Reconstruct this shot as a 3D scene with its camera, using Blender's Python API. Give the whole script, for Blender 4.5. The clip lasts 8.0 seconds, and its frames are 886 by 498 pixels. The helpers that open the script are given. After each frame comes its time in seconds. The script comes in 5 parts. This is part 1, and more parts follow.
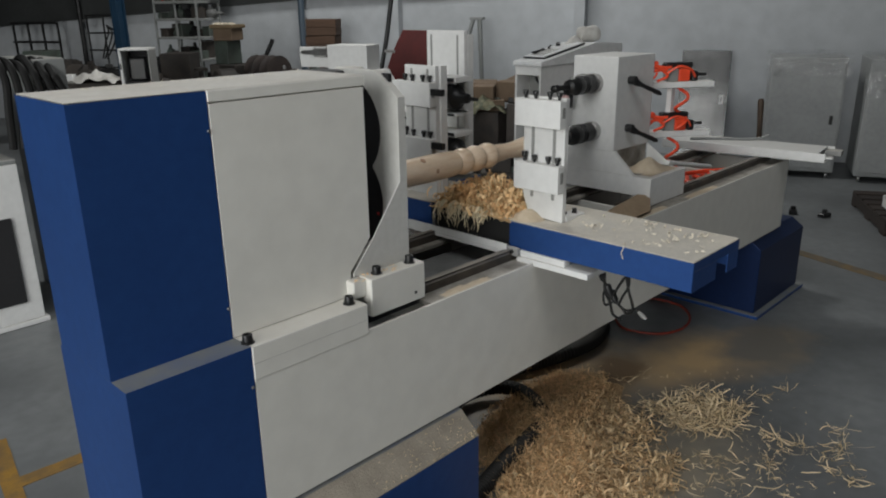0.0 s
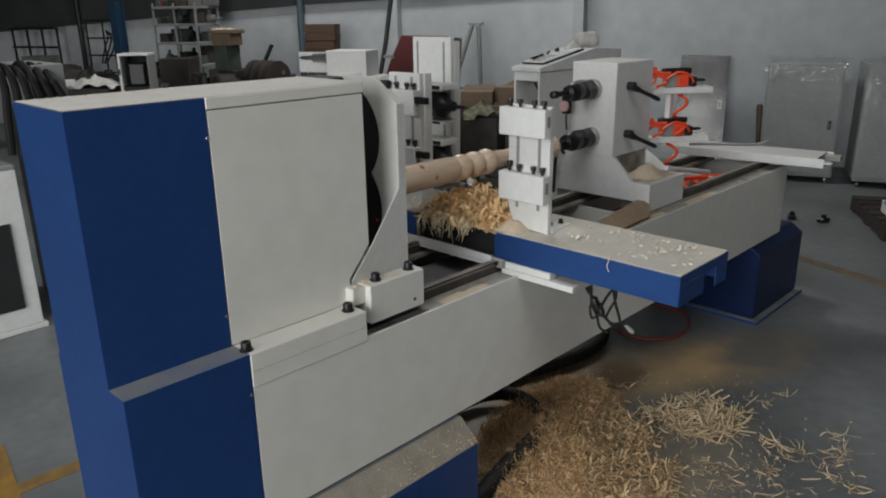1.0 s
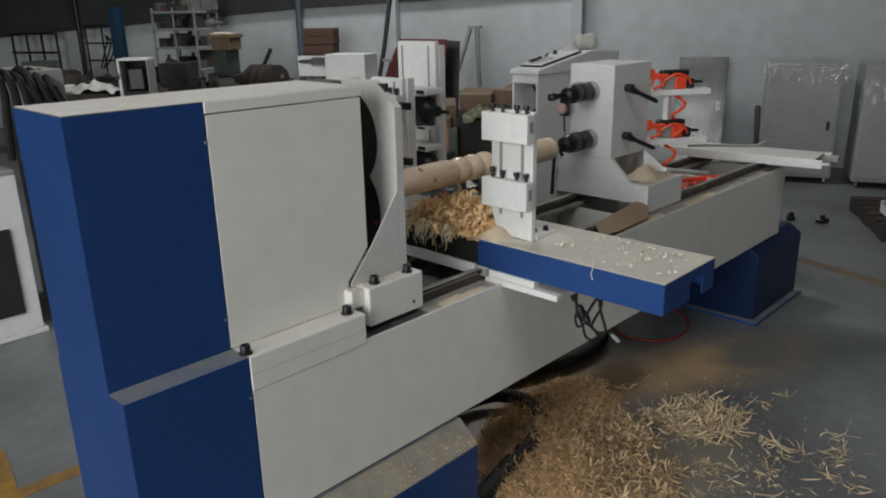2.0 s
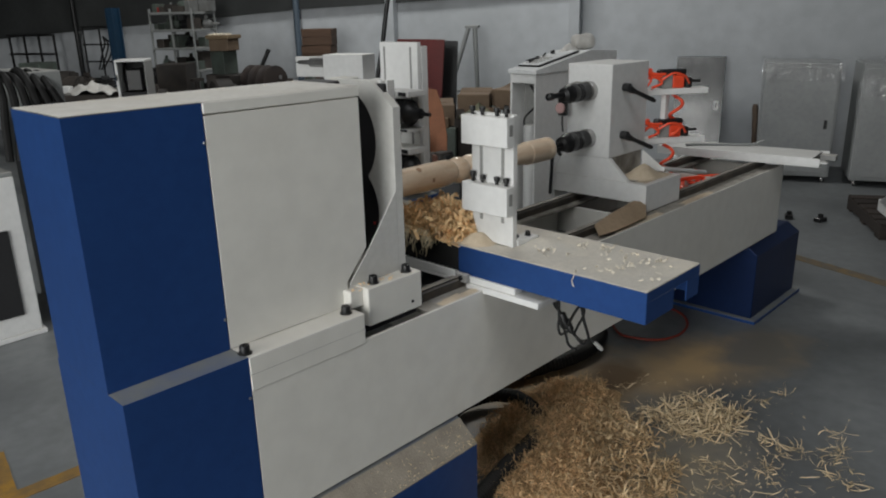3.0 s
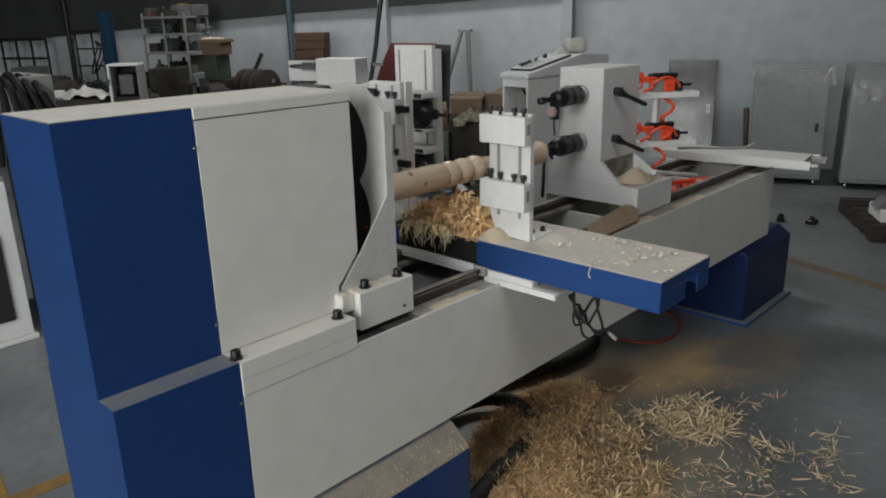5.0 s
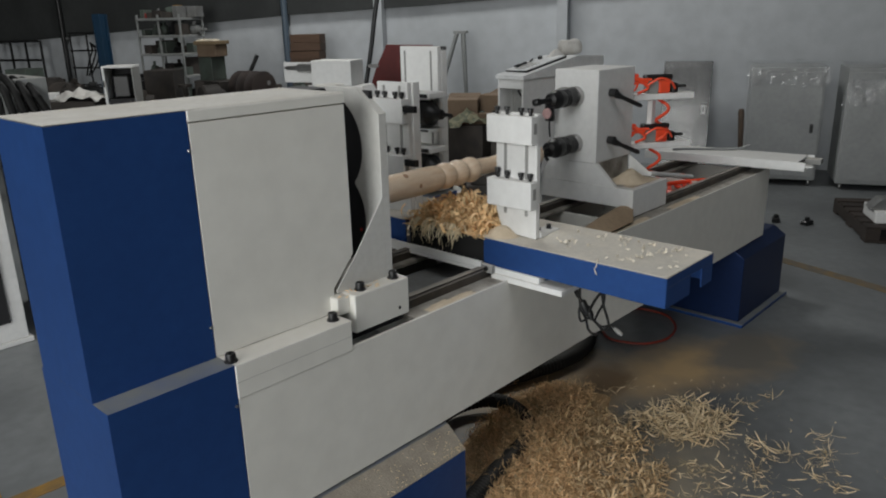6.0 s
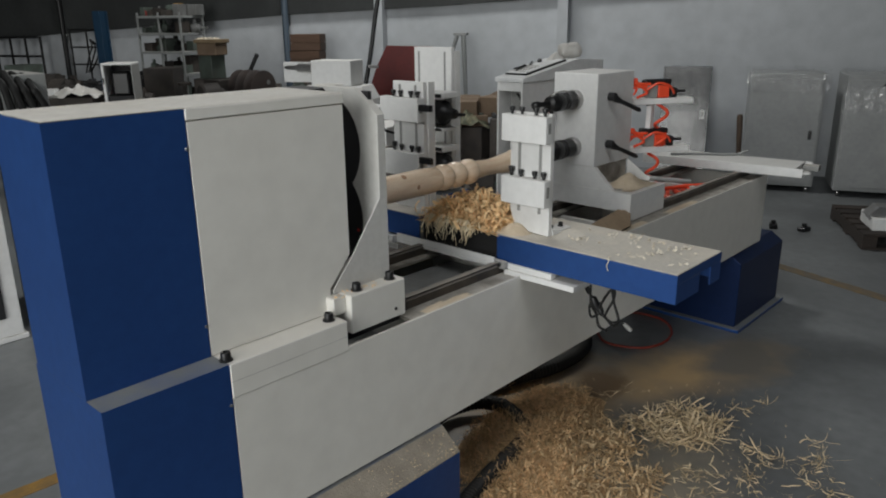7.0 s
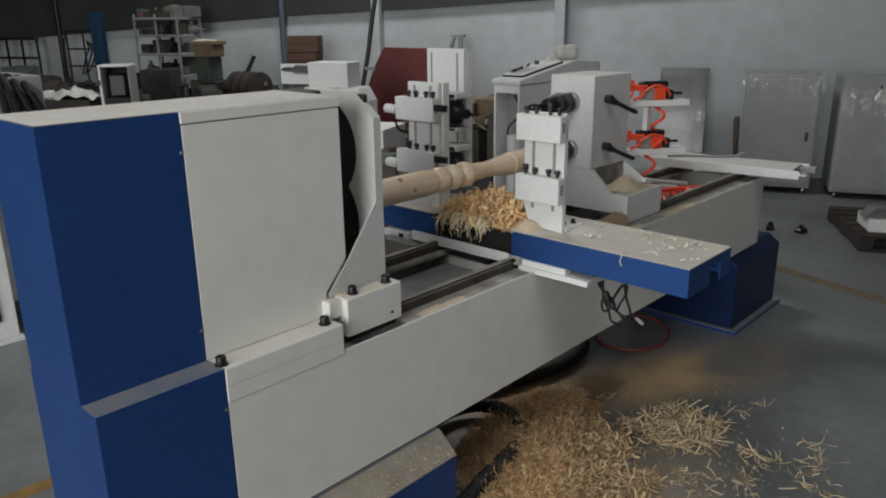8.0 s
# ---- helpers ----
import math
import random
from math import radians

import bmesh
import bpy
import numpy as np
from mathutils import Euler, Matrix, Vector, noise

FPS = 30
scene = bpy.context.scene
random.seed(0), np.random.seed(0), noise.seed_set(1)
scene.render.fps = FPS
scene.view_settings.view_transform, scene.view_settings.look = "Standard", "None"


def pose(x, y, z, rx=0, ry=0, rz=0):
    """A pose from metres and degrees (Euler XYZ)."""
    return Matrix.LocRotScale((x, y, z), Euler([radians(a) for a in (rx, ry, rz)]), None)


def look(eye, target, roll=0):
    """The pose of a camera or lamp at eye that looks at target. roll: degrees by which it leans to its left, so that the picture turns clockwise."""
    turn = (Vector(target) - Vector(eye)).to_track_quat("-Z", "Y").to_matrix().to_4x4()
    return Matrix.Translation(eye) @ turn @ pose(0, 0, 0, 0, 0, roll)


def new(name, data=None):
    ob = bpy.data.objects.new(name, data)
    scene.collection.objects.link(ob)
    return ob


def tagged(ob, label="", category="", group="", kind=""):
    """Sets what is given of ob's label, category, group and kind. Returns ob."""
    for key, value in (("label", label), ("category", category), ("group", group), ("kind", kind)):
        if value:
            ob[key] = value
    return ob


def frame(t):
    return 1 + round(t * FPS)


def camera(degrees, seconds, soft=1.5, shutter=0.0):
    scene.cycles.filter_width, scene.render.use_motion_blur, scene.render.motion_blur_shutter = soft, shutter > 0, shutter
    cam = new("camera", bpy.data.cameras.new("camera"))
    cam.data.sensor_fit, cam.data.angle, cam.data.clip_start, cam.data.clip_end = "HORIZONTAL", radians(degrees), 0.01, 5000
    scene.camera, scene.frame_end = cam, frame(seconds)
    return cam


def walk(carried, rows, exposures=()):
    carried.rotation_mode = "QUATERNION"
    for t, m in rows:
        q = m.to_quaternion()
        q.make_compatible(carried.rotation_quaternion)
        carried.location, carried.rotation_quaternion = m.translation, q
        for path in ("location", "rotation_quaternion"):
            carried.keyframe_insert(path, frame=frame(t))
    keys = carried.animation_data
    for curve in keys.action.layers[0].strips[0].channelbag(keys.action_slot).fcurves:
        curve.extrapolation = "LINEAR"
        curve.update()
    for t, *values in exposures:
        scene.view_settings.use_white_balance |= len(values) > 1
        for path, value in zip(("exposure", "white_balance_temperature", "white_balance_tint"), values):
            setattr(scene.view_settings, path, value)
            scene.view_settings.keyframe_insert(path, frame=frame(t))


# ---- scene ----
cam = camera(61.6, 8.0, soft=2.0)
PATH = [
    (0, (-0.533, -1.515, 1.669), (0.834, -0.196, 1.045), -0.8),
    (0.5, (-0.529, -1.518, 1.672), (0.839, -0.197, 1.053), -1.0),
    (1, (-0.529, -1.511, 1.674), (0.843, -0.191, 1.061), -0.8),
    (1.5, (-0.529, -1.516, 1.675), (0.843, -0.194, 1.067), -1.0),
    (3, (-0.533, -1.521, 1.674), (0.843, -0.202, 1.069), -1.3),
    (3.5, (-0.528, -1.523, 1.674), (0.85, -0.205, 1.068), -1.4),
    (4, (-0.525, -1.522, 1.679), (0.853, -0.206, 1.071), -1.3),
    (4.5, (-0.529, -1.526, 1.677), (0.854, -0.212, 1.076), -1.3),
    (6, (-0.526, -1.53, 1.679), (0.87, -0.227, 1.085), -1.4),
    (6.5, (-0.522, -1.528, 1.675), (0.877, -0.226, 1.085), -1.2),
    (7, (-0.524, -1.531, 1.679), (0.877, -0.232, 1.089), -0.6),
    (7.5, (-0.522, -1.527, 1.683), (0.882, -0.23, 1.094), -0.4),
    (8, (-0.517, -1.53, 1.683), (0.889, -0.235, 1.096), -0.6),
]
walk(cam, [(t, look(eye, target, roll)) for t, eye, target, roll in PATH])
scene.view_settings.exposure = -0.61

# The hall stands turned against the lathe: u runs along its back wall, v towards it.
TURN = -67.03
HALL = pose(-0.528, -1.523, 0, 0, 0, TURN)


def hall(u, v, z=0.0, rz=0.0, rx=0.0, ry=0.0):
    return HALL @ pose(u, v, z, rx, ry, rz)


# ---- world and light ----
world = bpy.data.worlds.new("world")
scene.world = world
world.use_nodes = True
sky = world.node_tree.nodes.new("ShaderNodeTexSky")
sky.sky_type, sky.sun_disc = "NISHITA", False
sky.sun_elevation, sky.sun_rotation = radians(40), radians(150)
world.node_tree.links.new(sky.outputs[0], world.node_tree.nodes["Background"].inputs[0])
world.node_tree.nodes["Background"].inputs[1].default_value = 0.1


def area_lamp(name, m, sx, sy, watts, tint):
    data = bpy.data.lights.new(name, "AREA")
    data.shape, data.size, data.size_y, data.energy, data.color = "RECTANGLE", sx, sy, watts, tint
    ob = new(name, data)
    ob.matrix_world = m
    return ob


# added fill for daylight: unseen gate behind the camera, two unseen roof openings
area_lamp("unseen_gate_fill", look(tuple(HALL @ Vector((-2.2, -4.95, 2.6))), tuple(HALL @ Vector((-2.2, 5, 2.2)))), 4.4, 4.6, 640, (0.98, 0.987, 0.96))
area_lamp("unseen_roof_fill", hall(0.4, -0.3, 5.95), 5.0, 3.0, 175, (0.98, 0.987, 0.96))
area_lamp("unseen_roof_fill", hall(-3.4, 6.9, 5.95), 2.6, 1.0, 290, (0.98, 0.987, 0.96))


# ---- materials ----
def material(name, colour, rough=0.5, metal=0.0, colour2=None, scale=8.0, amount=1.0, bump=0.0, bump_scale=60.0,
             dust=None, dust_amount=0.0, coords="Object", stretch=None, random_tint=0.0, coat=0.0, spec=0.5, edges=(0.35, 0.65)):
    m = bpy.data.materials.new(name)
    m.use_nodes = True
    nodes, links = m.node_tree.nodes, m.node_tree.links
    shader = nodes["Principled BSDF"]
    shader.inputs["Roughness"].default_value = rough
    shader.inputs["Metallic"].default_value = metal
    shader.inputs["Coat Weight"].default_value = coat
    shader.inputs["Specular IOR Level"].default_value = spec
    where = nodes.new("ShaderNodeTexCoord").outputs[coords]
    if stretch:
        mapping = nodes.new("ShaderNodeMapping")
        mapping.inputs["Scale"].default_value = stretch
        links.new(where, mapping.inputs[0])
        where = mapping.outputs[0]

    def noise_mask(size, low, high, detail=5.0):
        tex = nodes.new("ShaderNodeTexNoise")
        tex.inputs["Scale"].default_value, tex.inputs["Detail"].default_value = size, detail
        links.new(where, tex.inputs["Vector"])
        ramp = nodes.new("ShaderNodeMapRange")
        ramp.inputs["From Min"].default_value, ramp.inputs["From Max"].default_value = low, high
        links.new(tex.outputs["Fac"], ramp.inputs["Value"])
        return ramp.outputs[0]

    def mixed(factor, a, b):
        mix = nodes.new("ShaderNodeMix")
        mix.data_type = "RGBA"
        for value, socket in ((factor, mix.inputs["Factor"]), (a, mix.inputs["A"]), (b, mix.inputs["B"])):
            if isinstance(value, (int, float)):
                socket.default_value = value
            elif isinstance(value, tuple):
                socket.default_value = (*value, 1)
            else:
                links.new(value, socket)
        return mix.outputs["Result"]

    def scaled(factor, by):
        mul = nodes.new("ShaderNodeMath")
        mul.operation = "MULTIPLY"
        links.new(factor, mul.inputs[0])
        if isinstance(by, (int, float)):
            mul.inputs[1].default_value = by
        else:
            links.new(by, mul.inputs[1])
        return mul.outputs[0]

    colour2 = colour2 or tuple(c * 0.86 for c in colour)
    out = mixed(scaled(noise_mask(scale, *edges), amount), colour, colour2)
    fine = mixed(scaled(noise_mask(scale * 11, 0.35, 0.7, 3.0), 0.35 * amount), out, tuple(c * 0.75 for c in colour2))
    out = fine
    if random_tint:
        info = nodes.new("ShaderNodeObjectInfo")
        isle = nodes.new("ShaderNodeNewGeometry")
        add = nodes.new("ShaderNodeMath")
        links.new(info.outputs["Random"], add.inputs[0])
        links.new(isle.outputs["Random Per Island"], add.inputs[1])
        fract = nodes.new("ShaderNodeMath")
        fract.operation = "FRACT"
        links.new(add.outputs[0], fract.inputs[0])
        hsv = nodes.new("ShaderNodeHueSaturation")
        span = nodes.new("ShaderNodeMapRange")
        span.inputs["To Min"].default_value, span.inputs["To Max"].default_value = 1 - random_tint, 1 + random_tint
        links.new(fract.outputs[0], span.inputs["Value"])
        links.new(span.outputs[0], hsv.inputs["Value"])
        links.new(out, hsv.inputs["Color"])
        out = hsv.outputs[0]
    if dust:
        geo = nodes.new("ShaderNodeNewGeometry")
        sep = nodes.new("ShaderNodeSeparateXYZ")
        links.new(geo.outputs["Normal"], sep.inputs[0])
        up = nodes.new("ShaderNodeMapRange")
        up.inputs["From Min"].default_value, up.inputs["From Max"].default_value = 0.6, 0.76
        links.new(sep.outputs["Z"], up.inputs["Value"])
        spots = noise_mask(9.0, 0.25, 0.6)
        lift = nodes.new("ShaderNodeMapRange")
        lift.inputs["To Min"].default_value, lift.inputs["To Max"].default_value = 0.55, 1.0
        links.new(spots, lift.inputs["Value"])
        cover = scaled(scaled(up.outputs[0], lift.outputs[0]), dust_amount)
        out = mixed(cover, out, dust)
        rough_up = nodes.new("ShaderNodeMapRange")
        rough_up.inputs["To Min"].default_value, rough_up.inputs["To Max"].default_value = rough, 0.95
        links.new(cover, rough_up.inputs["Value"])
        links.new(rough_up.outputs[0], shader.inputs["Roughness"])
    links.new(out, shader.inputs["Base Color"])
    if bump:
        tex = nodes.new("ShaderNodeTexNoise")
        tex.inputs["Scale"].default_value, tex.inputs["Detail"].default_value = bump_scale, 4
        links.new(where, tex.inputs["Vector"])
        node = nodes.new("ShaderNodeBump")
        node.inputs["Strength"].default_value, node.inputs["Distance"].default_value = bump, 0.01
        links.new(tex.outputs["Fac"], node.inputs["Height"])
        links.new(node.outputs[0], shader.inputs["Normal"])
    return m


DUST = (0.55, 0.52, 0.47)
WHITE = material("white_machine_paint", (0.77, 0.758, 0.712), 0.42, colour2=(0.73, 0.712, 0.66), scale=1.2, amount=0.7, bump=0.05, bump_scale=240, dust=DUST, dust_amount=0.75)
CLEAN_WHITE = material("white_slide_paint", (0.78, 0.78, 0.77), 0.38, scale=3, amount=0.6, bump=0.03, bump_scale=260, dust=DUST, dust_amount=0.4)
BLUE = material("blue_machine_paint", (0.030, 0.098, 0.33), 0.46, 0.6, colour2=(0.026, 0.085, 0.29), scale=3, bump=0.04, bump_scale=260, dust=(0.27, 0.275, 0.255), dust_amount=0.95)
# darker copy of BLUE: the far leg's shade is put into its colour
SHADED_BLUE = material("shaded_leg_blue", (0.009, 0.028, 0.105), 0.42, 0.45, scale=3, bump=0.05, bump_scale=200)
BLACK = material("black_oxide_steel", (0.018, 0.018, 0.019), 0.42, 0.3, scale=20)
PLASTIC = material("black_plastic", (0.015, 0.015, 0.016), 0.4, scale=20)
CABLE = material("matt_black_cable", (0.012, 0.012, 0.012), 0.65, scale=20, spec=0.3)
DRIFT = material("tan_sawdust", (0.62, 0.52, 0.39), 0.95, colour2=(0.54, 0.44, 0.32), scale=30, bump=0.4, bump_scale=170)
OLDDUST = material("settled_dust", (0.33, 0.29, 0.235), 0.95, colour2=(0.25, 0.22, 0.18), scale=14, bump=0.3, bump_scale=150)
RUBBER = material("black_rubber", (0.016, 0.016, 0.016), 0.7, scale=12, dust=DUST, dust_amount=0.07)
RAIL = material("oily_rail_steel", (0.05, 0.047, 0.045), 0.45, 0.5, colour2=(0.12, 0.10, 0.08), scale=14, dust=(0.42, 0.39, 0.35), dust_amount=0.6)
# grime on the bed flanges; in the hopper its duller colour gives shade
GRIME_AND_SHADE = material("grime_and_hopper_shade", (0.42, 0.395, 0.355), 0.8, colour2=(0.19, 0.17, 0.145), scale=11, bump=0.3, bump_scale=90)
STEEL = material("bare_steel", (0.46, 0.46, 0.46), 0.3, 0.9, colour2=(0.36, 0.35, 0.34), scale=9, bump=0.03, bump_scale=180)
GALV = material("galvanised_sheet", (0.17, 0.17, 0.168), 0.22, 0.95, colour2=(0.06, 0.06, 0.06), scale=2.2, bump=0.04, bump_scale=40)
GREY = material("grey_primer", (0.30, 0.30, 0.29), 0.55, scale=5, dust=DUST, dust_amount=0.6)
# near-black standing for the shade inside holes, gaps and hollows
DARK = material("dark_hollow_shade", (0.02, 0.02, 0.022), 0.7, scale=6)
WOOD = material("turned_pine", (0.87, 0.70, 0.53), 0.24, colour2=(0.78, 0.57, 0.39), scale=7, stretch=(1.0, 7, 7), bump=0.08, bump_scale=50, edges=(0.42, 0.7))
KNOT = material("pine_knot", (0.50, 0.29, 0.17), 0.55, colour2=(0.38, 0.20, 0.11), scale=40)
CHIP = material("pine_shavings", (0.90, 0.67, 0.38), 0.8, colour2=(0.84, 0.56, 0.29), scale=30, random_tint=0.25)
OLDCHIP = material("floor_shavings", (0.86, 0.60, 0.335), 0.85, colour2=(0.68, 0.45, 0.235), scale=30, random_tint=0.35)
PALE = material("pale_shavings", (0.82, 0.77, 0.66), 0.8, colour2=(0.76, 0.68, 0.54), scale=30, random_tint=0.2)
CREAM = material("cream_shavings", (0.90, 0.79, 0.57), 0.8, colour2=(0.84, 0.69, 0.45), scale=30, random_tint=0.15)
GREYCHIP = material("old_splinters", (0.68, 0.55, 0.37), 0.85, colour2=(0.56, 0.43, 0.26), scale=30, random_tint=0.3)
TANCHIP = material("tan_splinters", (0.68, 0.51, 0.31), 0.85, colour2=(0.54, 0.38, 0.21), scale=30, random_tint=0.35)
SAWDUST = material("sawdust", (0.60, 0.41, 0.22), 0.95, colour2=(0.44, 0.28, 0.14), scale=22, bump=0.8, bump_scale=120)
LIDDUST = material("grey_dust", (0.66, 0.64, 0.60), 0.95, colour2=(0.58, 0.55, 0.50), scale=5, bump=0.15, bump_scale=140)
TABLEDUST = material("pale_sawdust", (0.63, 0.58, 0.50), 0.95, colour2=(0.53, 0.50, 0.45), scale=9, bump=0.35, bump_scale=160)
ORANGE = material("orange_air_hose", (0.95, 0.10, 0.04), 0.35, scale=12)
RED = material("red_painted_sheet", (0.15, 0.014, 0.012), 0.6, colour2=(0.10, 0.011, 0.010), scale=3, dust=DUST, dust_amount=0.4)
CARD = material("cardboard", (0.17, 0.12, 0.08), 0.85, colour2=(0.13, 0.09, 0.06), scale=6, random_tint=0.2)
OLDWOOD = material("old_pallet_wood", (0.045, 0.033, 0.026), 0.85, colour2=(0.026, 0.02, 0.017), scale=7, stretch=(1, 6, 6), random_tint=0.3)
CRATE = material("crate_wood", (0.10, 0.055, 0.032), 0.7, colour2=(0.07, 0.036, 0.02), scale=5, stretch=(1, 1, 9), random_tint=0.2)
STICK = material("worn_handle_wood", (0.10, 0.065, 0.042), 0.6, colour2=(0.055, 0.038, 0.027), scale=12, stretch=(6, 6, 1))
YELLOW = material("yellow_marking", (0.36, 0.19, 0.02), 0.7, colour2=(0.18, 0.11, 0.04), scale=9)
CASTING = material("rusty_castings", (0.034, 0.031, 0.029), 0.7, 0.2, colour2=(0.06, 0.05, 0.043), scale=9, random_tint=0.5)
WALLPAINT = material("wall_paint", (0.52, 0.54, 0.565), 0.75, colour2=(0.45, 0.47, 0.49), scale=0.6, bump=0.06, bump_scale=30)
CLADDING = material("dark_wall_cladding", (0.045, 0.048, 0.048), 0.7, colour2=(0.028, 0.03, 0.03), scale=1.5)
CEILING = material("unseen_dark_roof", (0.08, 0.085, 0.09), 0.6, scale=1.5)
COLUMN = material("blue_column_paint", (0.006, 0.035, 0.075), 0.45, scale=4)
RACK = material("rack_grey_paint", (0.27, 0.28, 0.275), 0.5, scale=6, dust=DUST, dust_amount=0.4)
PIPE = material("blue_grey_pipe", (0.08, 0.11, 0.145), 0.5, scale=4)
SCREEN = material("panel_overlay", (0.82, 0.83, 0.83), 0.3, scale=6)
GREEN = material("old_green_paint", (0.10, 0.13, 0.11), 0.6, colour2=(0.07, 0.08, 0.07), scale=8, random_tint=0.3)
CLOTH = material("white_cloth", (0.62, 0.61, 0.58), 0.9, colour2=(0.5, 0.48, 0.45), scale=14)
WRAPPED = material("wrapped_grey_steel", (0.36, 0.37, 0.37), 0.42, colour2=(0.31, 0.32, 0.32), scale=3)
CASTWHITE = material("grey_white_casting_paint", (0.60, 0.595, 0.57), 0.5, colour2=(0.55, 0.54, 0.51), scale=4, amount=0.8, bump=0.08, bump_scale=90, dust=DUST, dust_amount=0.5)
PITSHEET = material("dusty_grey_bed_sheet", (0.20, 0.205, 0.205), 0.7, colour2=(0.13, 0.13, 0.125), scale=5, bump=0.1, bump_scale=80)
LED = material("red_indicator", (0.8, 0.02, 0.02), 0.4)


def film_material(name, low, high):
    m = bpy.data.materials.new(name)
    m.use_nodes = True
    nodes, links = m.node_tree.nodes, m.node_tree.links
    out = nodes["Material Output"]
    gloss, clear, mix = nodes.new("ShaderNodeBsdfGlossy"), nodes.new("ShaderNodeBsdfTransparent"), nodes.new("ShaderNodeMixShader")
    gloss.inputs["Roughness"].default_value = 0.18
    tex, ramp, bump = nodes.new("ShaderNodeTexNoise"), nodes.new("ShaderNodeMapRange"), nodes.new("ShaderNodeBump")
    where = nodes.new("ShaderNodeTexCoord").outputs["Object"]
    tex.inputs["Scale"].default_value, tex.inputs["Detail"].default_value = 7, 6
    tex.inputs["Distortion"].default_value = 2.2
    links.new(where, tex.inputs["Vector"])
    ramp.inputs["From Min"].default_value, ramp.inputs["From Max"].default_value = 0.56, 0.80
    ramp.inputs["To Min"].default_value, ramp.inputs["To Max"].default_value = low, high
    links.new(tex.outputs["Fac"], ramp.inputs["Value"])
    bump.inputs["Strength"].default_value, bump.inputs["Distance"].default_value = 0.22, 0.05
    links.new(tex.outputs["Fac"], bump.inputs["Height"])
    links.new(bump.outputs[0], gloss.inputs["Normal"])
    links.new(ramp.outputs[0], mix.inputs[0])
    links.new(clear.outputs[0], mix.inputs[1])
    links.new(gloss.outputs[0], mix.inputs[2])
    links.new(mix.outputs[0], out.inputs["Surface"])
    return m


FILM = film_material("clear_stretch_film", 0.015, 0.06)
FOLDS = film_material("bunched_stretch_film", 0.08, 0.38)


def floor_material():
    m = material("worn_concrete", (0.205, 0.215, 0.22), 0.42, colour2=(0.125, 0.132, 0.136), scale=1.3, bump=0.10, bump_scale=18)
    nodes, links = m.node_tree.nodes, m.node_tree.links
    shader = nodes["Principled BSDF"]
    plain = shader.inputs["Base Color"].links[0].from_socket
    where = nodes.new("ShaderNodeTexCoord").outputs["Object"]

    def patch(x, y, sx, sy, turn, soft, size):
        mapping, dist, tex = nodes.new("ShaderNodeMapping"), nodes.new("ShaderNodeVectorMath"), nodes.new("ShaderNodeTexNoise")
        mapping.vector_type = "TEXTURE"
        mapping.inputs["Location"].default_value = (x, y, 0)
        mapping.inputs["Rotation"].default_value = (0, 0, radians(turn))
        mapping.inputs["Scale"].default_value = (sx, sy, 1)
        links.new(where, mapping.inputs[0])
        dist.operation = "LENGTH"
        links.new(mapping.outputs[0], dist.inputs[0])
        tex.inputs["Scale"].default_value, tex.inputs["Detail"].default_value = size, 6
        links.new(where, tex.inputs["Vector"])
        total = nodes.new("ShaderNodeMath")
        total.operation = "ADD"
        links.new(dist.outputs["Value"], total.inputs[0])
        links.new(tex.outputs["Fac"], total.inputs[1])
        ramp = nodes.new("ShaderNodeMapRange")
        ramp.inputs["From Min"].default_value, ramp.inputs["From Max"].default_value = 1.5, 1.5 - soft
        links.new(total.outputs[0], ramp.inputs["Value"])
        return ramp.outputs[0]

    out = plain
    for mask, colour in ((patch(1.95, 0.16, 0.75, 0.40, 12, 0.8, 6), (0.46, 0.325, 0.175)),
                         (patch(2.74, -0.14, 0.75, 0.30, -22, 0.75, 5), (0.44, 0.31, 0.17)),
                         (patch(2.34, 0.10, 0.24, 0.15, 20, 0.6, 9), (0.20, 0.13, 0.068)),
                         (patch(3.05, -0.30, 0.42, 0.26, 0, 0.6, 7), (0.175, 0.16, 0.138)),
                         (patch(1.75, -0.45, 0.60, 0.35, 0, 0.8, 11), (0.30, 0.265, 0.21))):
        mix = nodes.new("ShaderNodeMix")
        mix.data_type = "RGBA"
        links.new(mask, mix.inputs["Factor"])
        links.new(out, mix.inputs["A"])
        mix.inputs["B"].default_value = (*colour, 1)
        out = mix.outputs["Result"]
    links.new(out, shader.inputs["Base Color"])
    return m


FLOOR = floor_material()


# ---- building helpers ----
def link_mesh(name, bm, mat, smooth=False):
    mesh = bpy.data.meshes.new(name)
    bmesh.ops.recalc_face_normals(bm, faces=bm.faces)
    bm.to_mesh(mesh)
    bm.free()
    mesh.materials.append(mat)
    if smooth:
        mesh.shade_smooth()
        mesh.set_sharp_from_angle(angle=radians(38))
    return new(name, mesh)


def part(name, bm, mat, parent, label="", smooth=False):
    ob = link_mesh(name, bm, mat, smooth)
    ob.parent = parent
    if label:
        tagged(ob, label)
    return ob


def thing(name, label, category, m=None, group="", kind=""):
    ob = tagged(new(name), label, category, group, kind)
    if m is not None:
        ob.matrix_world = m
    return ob


def whole(name, bm, mat, label, category, m=None, group="", kind="", smooth=False):
    ob = tagged(link_mesh(name, bm, mat, smooth), label, category, group, kind)
    if m is not None:
        ob.matrix_world = m
    return ob


